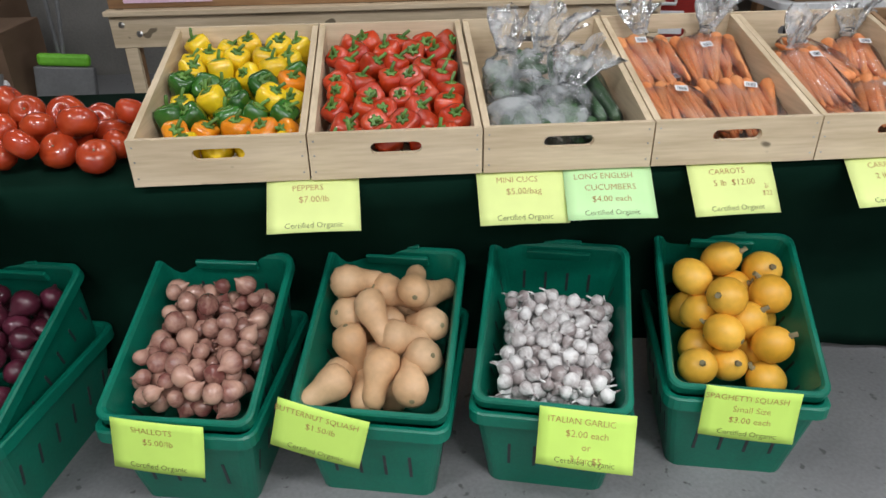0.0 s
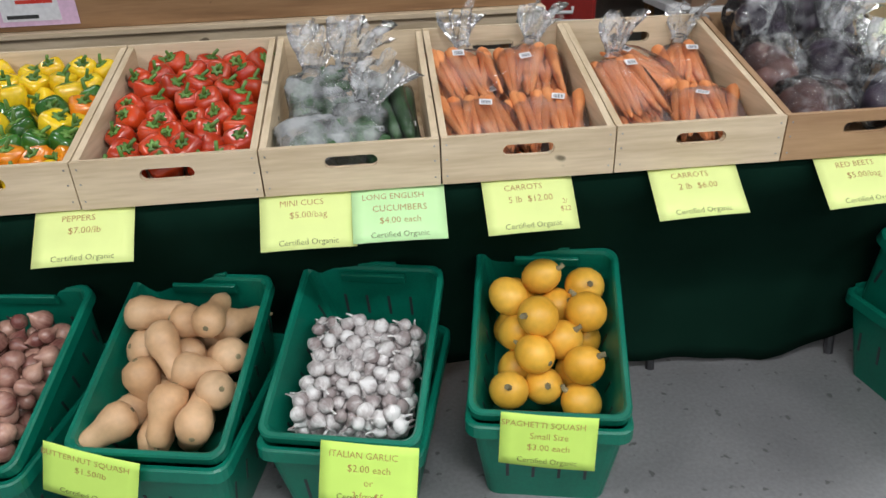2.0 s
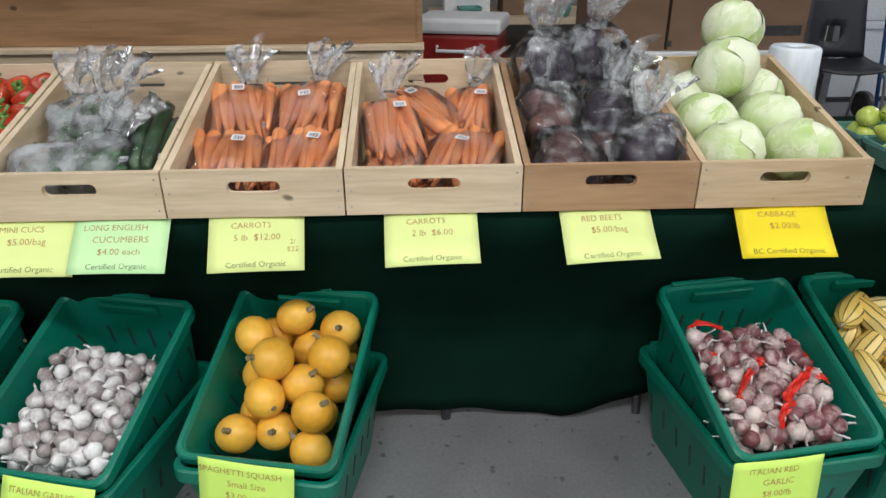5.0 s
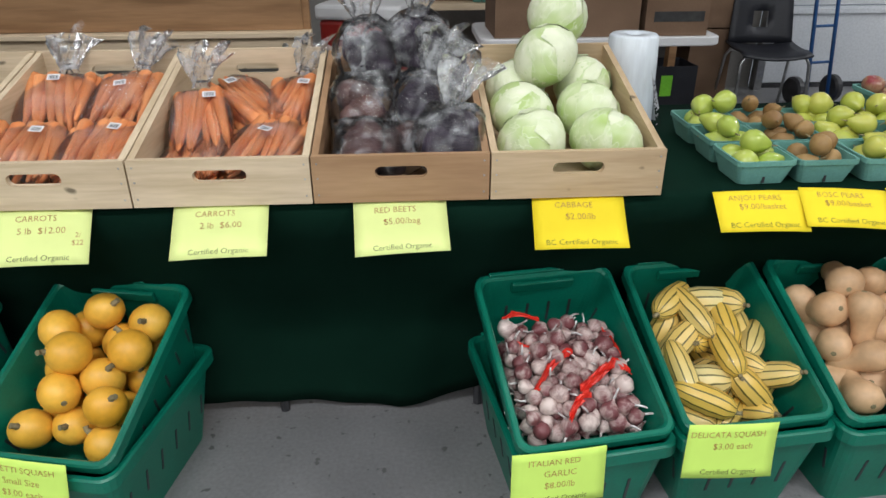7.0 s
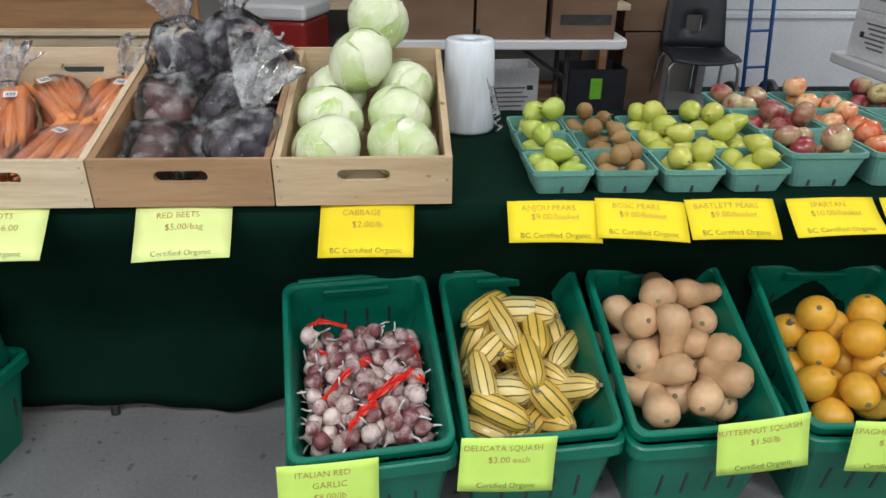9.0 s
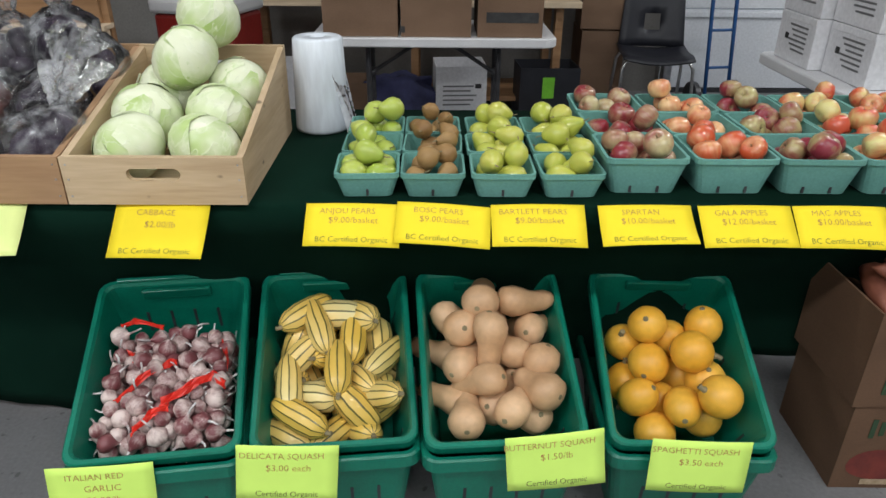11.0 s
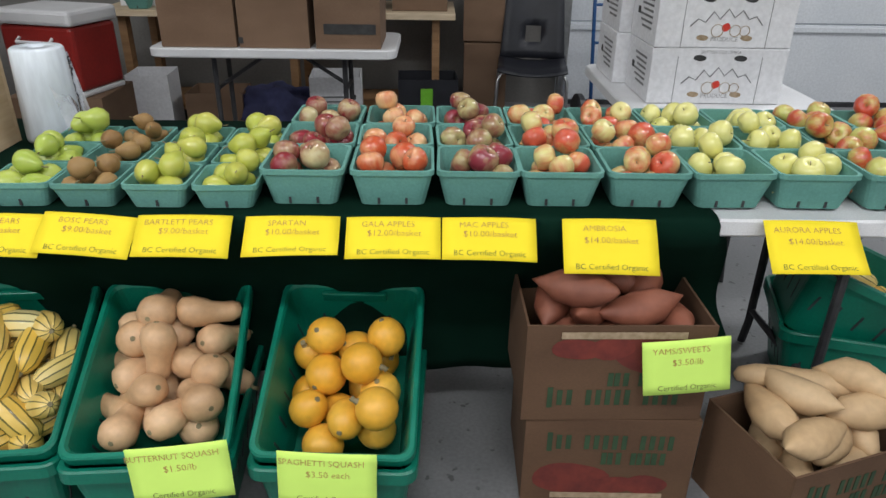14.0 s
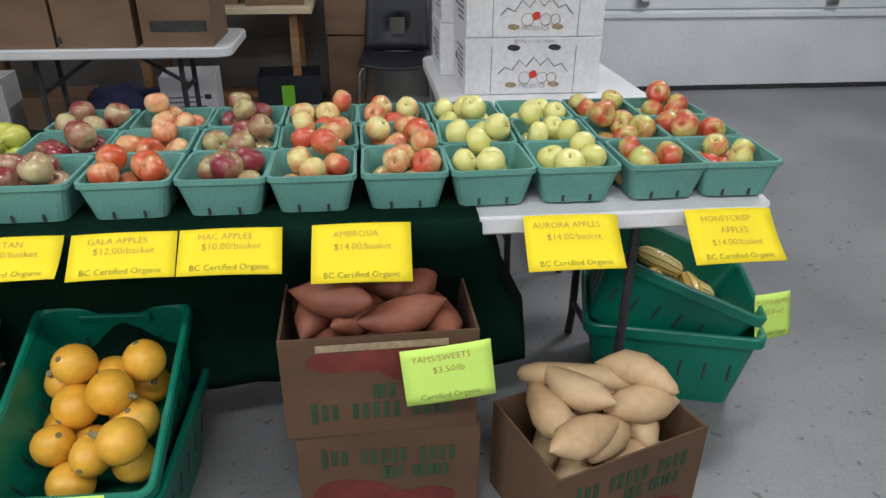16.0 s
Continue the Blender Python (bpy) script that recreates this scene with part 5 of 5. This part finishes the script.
c2 = pose(4.219, 0.008, 0.0, 0, 0, -1)
carton(c2, 0.432, 0.3, 0.268, "brown printed cardboard carton standing on the floor", open_top=False, mat="card_print")
carton(pose(4.202, 0.006, 0.274, 0, 0, 0.6), 0.438, 0.3, 0.268, "open brown carton of yams, printed upside down", upside=True, mat="card_print")
c3 = pose(4.726, -0.129, 0.0, 0, 0, 18.5)
carton(c3, 0.42, 0.295, 0.27, "open brown cardboard carton of white sweet potatoes on the floor", mat="card_print")
YAM = [(0.001, -0.1), (0.012, -0.09), (0.03, -0.05), (0.038, 0.0), (0.034, 0.05), (0.016, 0.085), (0.001, 0.11)]
YAMS = bodies("yam", "yam", [[(r * 1.15, z) for r, z in YAM], [(r * 1.35, z * 0.9) for r, z in YAM], [(r * 1.05, z * 1.25) for r, z in YAM]], "reddish-brown yam in an open carton", "yam", "yams", axis="x", bend=2.0, wob=0.08)
WSW = bodies("white_sweet_potato", "white_sweet", [[(r * 1.2, z) for r, z in YAM], [(r * 1.4, z * 0.85) for r, z in YAM], [(r * 1.25, z * 0.95) for r, z in YAM]], "pale tan sweet potato in an open carton", "sweet potato", "white sweet potatoes", axis="x", bend=1.8, wob=0.08)
Y_SPEC = [(-0.055, 0.031), (0, 0.046), (0.05, 0.034)]
scatter(pose(4.202, 0.006, 0.274), pile(11, [long_balls(Y_SPEC)], -0.195, 0.195, -0.13, 0.13, lambda x, y: 0.15 + 0.1 * y, 0.0, 0.86, 60, random.Random(2)), YAMS, flat=True)
scatter(c3, pile(13, [long_balls(Y_SPEC)], -0.19, 0.19, -0.125, 0.125, lambda x, y: 0.125 + 0.05 * y, 0.0, 0.88, 60, random.Random(7)), WSW, flat=True)
LONGW = bodies("white_sweet_potato", "white_sweet", [[(0.001, -0.17), (0.018, -0.16), (0.03, -0.12), (0.033, -0.06), (0.029, 0.0), (0.032, 0.06), (0.034, 0.11), (0.024, 0.155), (0.001, 0.175)]], "very long pale sweet potato on the heap", "sweet potato", "white sweet potatoes", axis="x", bend=0.3, wob=0.1)
place(LONGW[0], pose(4.71, -0.05, 0.325, 0, 4, -8))
sign(pose(4.343, -0.165, 0.522, 0, -6, 0) @ pose(0, 0, 0, -10, 0, 0), "lime", ["YAMS/SWEETS", "$3.50/lb"], CO, "lime green handwritten price sign on a carton: yams and sweets", w=0.2)


# ---- behind the stall ----
def bag_roll():
    h = holder("bag_roll", pose(2.625, 0.575, TABLE + 0.003), "upright roll of clear plastic produce bags", "bag roll")
    prof = [(0.001, 0.0), (0.078, 0.0), (0.08, 0.01), (0.076, 0.15), (0.072, 0.262), (0.066, 0.268), (0.022, 0.268), (0.02, 0.25), (0.001, 0.25)]
    part("roll", lathe(prof, 32, 9, 0.006, "z"), M["roll"], h, smooth=True)
    bm = bmesh.new()
    rows = []
    for i in range(8):
        f = i / 7
        rows.append([bm.verts.new((0.03 + 0.05 * f + 0.05 * k / 6 * (0.4 + 0.6 * (1 - k / 6)) + 0.02 * f * math.sin(k), -0.06 + 0.13 * k / 6, 0.24 * (1 - f) + 0.002)) for k in range(7)])
    for a, b in zip(rows, rows[1:]):
        for k in range(6):
            bm.faces.new((a[k], a[k + 1], b[k + 1], b[k]))
    part("loose_film", bm, M["film_roll"], h, "loose clear film hanging down", smooth=True)


bag_roll()


def wooden_stand():
    h = holder("wooden_display_stand", pose(0, 1.7, 0), "brown wooden board stand with bolted posts", "display stand")
    part("board", a_box(-0.92, 1.5, 0.0, 0.02, 0.862, 1.5, bevel=0.002), M["cedar"], h, "wide brown knotty board")
    part("ledge", a_box(-0.93, 1.535, -0.06, 0.04, 0.838, 0.86, bevel=0.003), M["pine"], h, "pale wooden ledge")
    part("rail", a_box(-0.92, 1.53, -0.03, 0.0, 0.70, 0.836, bevel=0.003), M["pine"], h)
    for x in (-0.9, 1.46):
        part("post", a_box(x, x + 0.07, 0.021, 0.06, 0.0, 1.5, bevel=0.003), M["cedar"], h)
        part("leg", a_box(x + 0.02, x + 0.075, -0.03, 0.0, 0.0, 0.698, bevel=0.003), M["pine"], h)
    for x, z in ((-0.87, 0.8), (-0.8, 0.76), (1.42, 0.8)):
        b = part("bolt", lathe([(0.001, 0), (0.014, 0), (0.014, 0.006), (0.006, 0.012), (0.001, 0.012)], 6), M["steel"], h, "steel bolt head")
        b.matrix_local = pose(x, -0.03, z, 90, 0, 0)
    n = holder("notice", pose(-0.66, 1.692, 0.885), "pink paper notice about market coupons on the board", "notice")
    part("sheet", a_box(-0.19, 0.19, 0, 0.002, 0, 0.26), M["pink"], n)
    text_part("Farmers Market Coupons", 0.032, pose(0, -0.001, 0.2, 90, 0, 0), M["print_black"], n)
    text_part("Here", 0.034, pose(0, -0.001, 0.155, 90, 0, 0), M["print_black"], n)
    part("coupon", a_box(-0.12, 0.12, -0.002, -0.0005, 0.02, 0.12), M["sticker"], n)
    part("red_bar", a_box(-0.05, 0.1, -0.003, -0.002, 0.09, 0.105), M["maple"], n)
    part("dark_bar", a_box(-0.1, 0.03, -0.003, -0.002, 0.03, 0.045), M["print_black"], n)


wooden_stand()


def cooler():
    h = holder("cooler", pose(1.755, 2.4, 0.455, 0, 0, -15), "red picnic cooler with white lid on a carton", "cooler")
    part("body", a_box(-0.22, 0.22, -0.17, 0.17, 0.03, 0.36, bevel=0.02), M["cooler_red"], h, "red plastic body")
    part("base", a_box(-0.22, 0.22, -0.17, 0.17, 0.0, 0.03, bevel=0.01), M["white_plastic"], h, "white base")
    part("lid", a_box(-0.235, 0.235, -0.185, 0.185, 0.362, 0.44, bevel=0.02), M["white_plastic"], h, "white lid")
    part("label", a_box(-0.02, 0.15, -0.1725, -0.171, 0.12, 0.24), M["sticker"], h, "white label")
    bm = rod(bmesh.new(), [(-0.1, -0.172, 0.3), (-0.1, -0.2, 0.28), (0.1, -0.2, 0.28), (0.1, -0.172, 0.3)], 0.009)
    part("handle", bm, M["white_plastic"], h, "white carrying handle")
    carton(pose(1.755, 2.4, 0.0), 0.5, 0.42, 0.45, "plain brown carton under the cooler", False, open_top=False)


cooler()
folding_table(2.33, 3.575, 2.08, 2.66, 0.74, "small white folding table behind the stall")
for xc, w in ((2.585, 0.372), (2.967, 0.35), (3.335, 0.325)):
    o = carton(pose(xc, 2.31, 0.742, 0, 0, R.uniform(-1, 1)), w, 0.4, 0.42, "plain closed brown cardboard carton on the white table", False, open_top=False)
    if xc > 3.3:
        part("tape", a_box(-0.12, 0.14, -0.2015, -0.2003, 0.07, 0.12), M["print_black"], o, "dark grey printed band")
    if xc < 2.6:
        part("tag", a_box(-0.02, 0.05, -0.2015, -0.2003, 0.3, 0.35), M["navy_cloth"], o, "small violet tag")
    if 2.7 < xc < 3.1:
        part("mark", a_box(-0.18, -0.155, -0.2015, -0.2003, 0.02, 0.05), M["print_black"], o)


def shelf():
    h = holder("shelf", pose(2.8, 3.5, 0), "long raw wooden shelf bench along the wall", "shelf")
    part("shelf_board", a_box(-1.2, 1.1, -0.32, 0.35, 0.735, 0.775, bevel=0.003), M["pine"], h)
    part("lower_board", a_box(-1.2, 1.0, -0.2, 0.35, 0.1, 0.13), M["cedar"], h)
    for x in (-1.1, 0.0, 0.95):
        for y in (-0.2, 0.3):
            part("leg", a_box(x, x + 0.05, y - 0.04, y + 0.04, 0, 0.733), M["cedar"], h)


shelf()
for x, y, z, w, d, hh, mt, lb in ((3.66, 3.45, 0.778, 0.36, 0.34, 0.28, "card", "brown cardboard carton on the wooden shelf"), (3.28, 3.5, 0.778, 0.3, 0.34, 0.25, "card", "brown cardboard carton on the wooden shelf"),
                                 (2.3, 3.5, 0.778, 0.42, 0.34, 0.24, "card", "brown cardboard carton on the wooden shelf"), (1.85, 3.5, 0.778, 0.3, 0.3, 0.2, "card_white", "white carton on the wooden shelf"),
                                 (3.72, 3.3, 0.0, 0.4, 0.3, 0.36, "black_plastic", "dark storage box on the floor by the wall"), (4.13, 3.66, 0.0, 0.3, 0.4, 0.55, "card", "tall brown carton on the floor"),
                                 (4.12, 3.68, 0.556, 0.28, 0.38, 0.5, "card", "brown carton stacked on another"), (2.35, 3.1, 0.0, 0.36, 0.3, 0.3, "card", "brown carton on the floor under the table"),
                                 (1.95, 3.05, 0.0, 0.26, 0.26, 0.42, "card_white", "white carton beside the cooler"), (-2.1, 2.7, 0.0, 0.55, 0.5, 0.62, "card", "large open brown carton by the wall"), (-2.5, 3.4, 0.0, 0.6, 0.5, 1.0, "card", "tall brown carton by the wall")):
    o = carton(pose(x, y, z, 0, 0, R.uniform(-5, 5)), w, d, hh, lb, False, open_top=(x > -2.2 and x < -2.0) is False, mat=mt)
    if mt == "black_plastic":
        part("tag", a_box(-0.05, 0.03, -d / 2 - 0.003, -d / 2 - 0.001, 0.16, 0.3), M["lime_plastic"], o, "green tag")
for x, y, a in ((1.86, 3.27, 5), (2.46, 3.29, -8)):
    copy_thing(pp, pose(x, y, 0.778, 0, 0, a))
wc = carton(pose(3.12, 3.15, 0.0, 0, 0, 4), 0.33, 0.3, 0.4, "white printed fruit carton on the floor under the table", False, mat="card_white")
for k in range(5):
    part("print_line", a_box(-0.12, 0.06 + 0.02 * (k % 3), -0.1525, -0.151, 0.15 + 0.03 * k, 0.16 + 0.03 * k), M["grey_plastic"], wc)
part("print_spot", a_box(0.09, 0.13, -0.1525, -0.151, 0.26, 0.29), M["print_black"], wc)


def cloth_heap():
    bm = bmesh.new()
    bmesh.ops.create_icosphere(bm, subdivisions=4, radius=1)
    for v in bm.verts:
        n_ = noise.noise(v.co * 3) * 0.25 + noise.noise(v.co * 7) * 0.12
        v.co = Vector((v.co.x * 0.28, v.co.y * 0.2, max(-0.0, v.co.z) * 0.2)) * (1 + n_)
        v.co.z = max(0.0, v.co.z)
    ob = finish(bm, "bag_of_cloth", M["navy_cloth"], smooth=True)
    ob.matrix_world = pose(2.72, 3.1, 0.13)
    tagged(ob, "crumpled navy and white cloth bag under the table", "bag")
    carton(pose(2.72, 3.1, 0.0), 0.5, 0.36, 0.128, "low brown carton under the cloth bag", False, open_top=False)


cloth_heap()


def stack_chair():
    h = holder("chair", pose(4.42, 3.22, 0, 0, 0, -6), "black moulded plastic chair with chrome legs", "chair")

    def shell(rows):
        bm = bmesh.new()
        g2 = [[bm.verts.new(p) for p in row] for row in rows]
        for a, b in zip(g2, g2[1:]):
            for k in range(len(a) - 1):
                bm.faces.new((a[k], a[k + 1], b[k + 1], b[k]))
        return bm
    seat = [[(u * 0.225, -0.2 + 0.4 * v, 0.45 + 0.03 * u * u - 0.02 * math.sin(math.pi * v) - 0.03 * max(0, 0.2 - v) * 5) for u in [i / 4 - 1 for i in range(9)]] for v in [j / 8 for j in range(9)]]
    ob = part("seat", shell(seat), M["black_plastic"], h, smooth=True)
    md = ob.modifiers.new("thick", "SOLIDIFY")
    md.thickness = 0.012
    # back with a hand hole
    bm = bmesh.new()
    grid = {}
    for j in range(9):
        for i in range(9):
            u, v = i / 4 - 1, j / 8
            grid[i, j] = bm.verts.new((u * (0.22 - 0.03 * v), 0.2 + 0.09 * v - 0.035 * u * u, 0.46 + 0.42 * v))
    for j in range(8):
        for i in range(8):
            if j in (2, 3) and i in (3, 4):
                continue
            bm.faces.new((grid[i, j], grid[i + 1, j], grid[i + 1, j + 1], grid[i, j + 1]))
    ob = part("backrest", bm, M["black_plastic"], h, smooth=True)
    md = ob.modifiers.new("thick", "SOLIDIFY")
    md.thickness = 0.012
    for s in (-1, 1):
        for y0, y1 in ((-0.15, -0.23), (0.15, 0.25)):
            bm = rod(bmesh.new(), [(s * 0.12, y0 * 0.8, 0.43), (s * 0.2, y0, 0.425), (s * 0.225, y0 + (y1 - y0) * 0.15, 0.38), (s * 0.24, y1, 0.0)], 0.011)
            part("leg", bm, M["steel"], h, "chrome leg", smooth=True)


stack_chair()


def hand_truck():
    h = holder("hand_truck", pose(4.98, 3.45, 0, 0, 0, 10), "blue steel hand truck leaning by the door", "hand truck")
    for s in (-1, 1):
        bm = rod(bmesh.new(), [(s * 0.09, 0, 0.05), (s * 0.09, 0.12, 0.8), (s * 0.09, 0.22, 1.35)], 0.014)
        part("rail", bm, M["blue_metal"], h, smooth=True)
    for z, y in ((0.3, 0.045), (0.55, 0.085), (0.8, 0.12), (1.05, 0.165), (1.33, 0.217)):
        part("rung", rod(bmesh.new(), [(-0.09, y, z), (0.09, y, z)], 0.01), M["blue_metal"], h)
    part("toe_plate", a_box(-0.16, 0.16, -0.2, 0.0, 0.0, 0.012), M["blue_metal"], h)
    for s in (-1, 1):
        w = part("wheel", lathe([(0.02, -0.03), (0.085, -0.03), (0.1, -0.018), (0.1, 0.018), (0.085, 0.03), (0.02, 0.03)], 24), M["black_metal"], h, "black rubber wheel", smooth=False)
        w.matrix_local = pose(s * 0.16, 0.06, 0.1, 0, 90, 0)


hand_truck()
folding_table(4.47, 5.25, 0.92, 1.84, 0.738, "white plastic folding table with fruit cartons")


def apple_carton(m, flip):
    o = holder("fruit_carton", m, "white printed fruit carton stacked on a table", "box", "white fruit cartons")
    w, d, h = 0.5, 0.32, 0.203
    part("box_body", a_box(-w / 2, w / 2, -d / 2, d / 2, 0, h - 0.002, bevel=0.003), M["card_white"], o)
    part("sleeve", a_box(-w / 2 - 0.002, w / 2 + 0.002, -d / 2 + 0.003, d / 2 - 0.003, h - 0.03, h, bevel=0.002), M["card_white"], o)
    y = -d / 2 - 0.0015
    for s in (-1, 1):
        bm = bmesh.new()
        # Flat black oval paints the shade inside a hand hole; nothing is cut.
        ellipse(bm, s * 0.075, h - 0.035, 0.024, 0.011, y)
        part("hand_hole", bm, M["print_black"], o, "flat dark oval painted for the shade in a hand hole")
        bm = bmesh.new()
        ellipse(bm, s * 0.08, 0.035, 0.022, 0.01, y)
        part("printed_wheel", bm, M["print_tan"], o)
        part("panel_seam", a_box(s * 0.155 - 0.001, s * 0.155 + 0.001, y, y + 0.001, 0.0, h - 0.03), M["grey_plastic"], o)
    bm = bmesh.new()
    zz = [0.075, 0.1, 0.088, 0.125, 0.1, 0.135, 0.105, 0.13, 0.1, 0.11, 0.08]
    pts = [(-0.13 + 0.026 * k, y, z) for k, z in enumerate(zz)]
    rod(bm, pts, 0.0022, 4)
    part("mountain_line", bm, M["grey_plastic"], o, "thin printed mountain outline")
    bm = bmesh.new()
    ellipse(bm, 0, 0.072, 0.016, 0.015, y, 10)
    part("leaf_print", bm, M["maple"], o, "red printed leaf")
    for cx, r in ((-0.03, 0.022), (0.035, 0.02), (0.07, 0.018)):
        bm = rod(bmesh.new(), [(cx + r * math.cos(a), y, 0.06 + r * math.sin(a)) for a in [k * 0.5236 for k in range(13)]], 0.0015, 4)
        part("ring_print", bm, M["print_tan"], o)
    text_part("PRODUCE", 0.022, pose(0, y - 0.0005, 0.03, 90, 0, 0), M["grey_plastic"], o)
    text_part("BRITISH COLUMBIA", 0.017, pose(0, y - 0.0005, h - 0.014, 90, 0, 0), M["grey_plastic"], o)
    for k in range(6):
        x = -w / 2 - 0.0012
        part("side_print", a_box(x, x + 0.001, -0.1, 0.02 + 0.02 * (k % 3), 0.05 + 0.02 * k, 0.058 + 0.02 * k), M["grey_plastic"], o)
    # Side hole likewise: a black patch for its inner shade.
    bm = a_box(-w / 2 - 0.0013, -w / 2, 0.06, 0.09, 0.09, 0.115)
    part("side_hole", bm, M["print_black"], o)
    return o


ac = apple_carton(pose(4.813, 1.26, 0.74), 0)
for x, y, z in ((4.811, 1.26, 0.945), (4.815, 1.263, 1.15), (4.76, 1.59, 0.74), (4.762, 1.592, 0.945), (4.76, 1.59, 1.15)):
    copy_thing(ac, pose(x, y, z, 0, 0, R.uniform(-1, 1)))


def dustpan_and_broom():
    h = holder("dustpan", pose(-1.6, 2.55, 0, 0, 0, 15), "grey and lime long-handled dustpan on the floor", "dustpan")
    bm = a_box(-0.15, 0.15, -0.12, 0.1, 0.0, 0.02, bevel=0.005)
    box(bm, -0.15, 0.15, 0.08, 0.1, 0.02, 0.18, bevel=0.005)
    for s in (-1, 1):
        box(bm, s * 0.145 - 0.006, s * 0.145 + 0.006, -0.1, 0.08, 0.02, 0.12)
    part("pan", bm, M["lime_plastic"], h)
    part("handle", rod(bmesh.new(), [(0, 0.1, 0.1), (0, 0.14, 0.5), (0, 0.16, 0.85)], 0.012), M["grey_plastic"], h)
    b = holder("broom", pose(-1.62, 2.62, 0.22, -8, 6, 10), "broom with lime head and grey bristles", "broom")
    part("head", a_box(-0.14, 0.14, -0.03, 0.03, 0.18, 0.25, bevel=0.02), M["lime_plastic"], b, "lime plastic head")
    part("bristles", a_box(-0.16, 0.16, -0.035, 0.035, 0.0, 0.178, bevel=0.01), M["grey_plastic"], b, "grey bristles")
    part("handle", rod(bmesh.new(), [(0, 0, 0.25), (0, 0, 1.2)], 0.012), M["grey_plastic"], b)


dustpan_and_broom()


def scale():
    h = holder("weighing_scale", pose(-1.02, 0.56, TABLE + 0.004, 0, 0, 25), "grey counter weighing scale on the cloth", "scale")
    part("body", a_box(-0.17, 0.17, -0.16, 0.16, 0.0, 0.06, bevel=0.015), M["white_plastic"], h)
    part("platter", a_box(-0.16, 0.16, -0.13, 0.15, 0.068, 0.078, bevel=0.004), M["steel"], h, "steel platter")
    part("platter_post", a_box(-0.05, 0.05, -0.05, 0.05, 0.06, 0.068), M["black_metal"], h)
    part("display", a_box(-0.08, 0.08, -0.1625, -0.161, 0.015, 0.045), M["print_black"], h, "dark display")


scale()
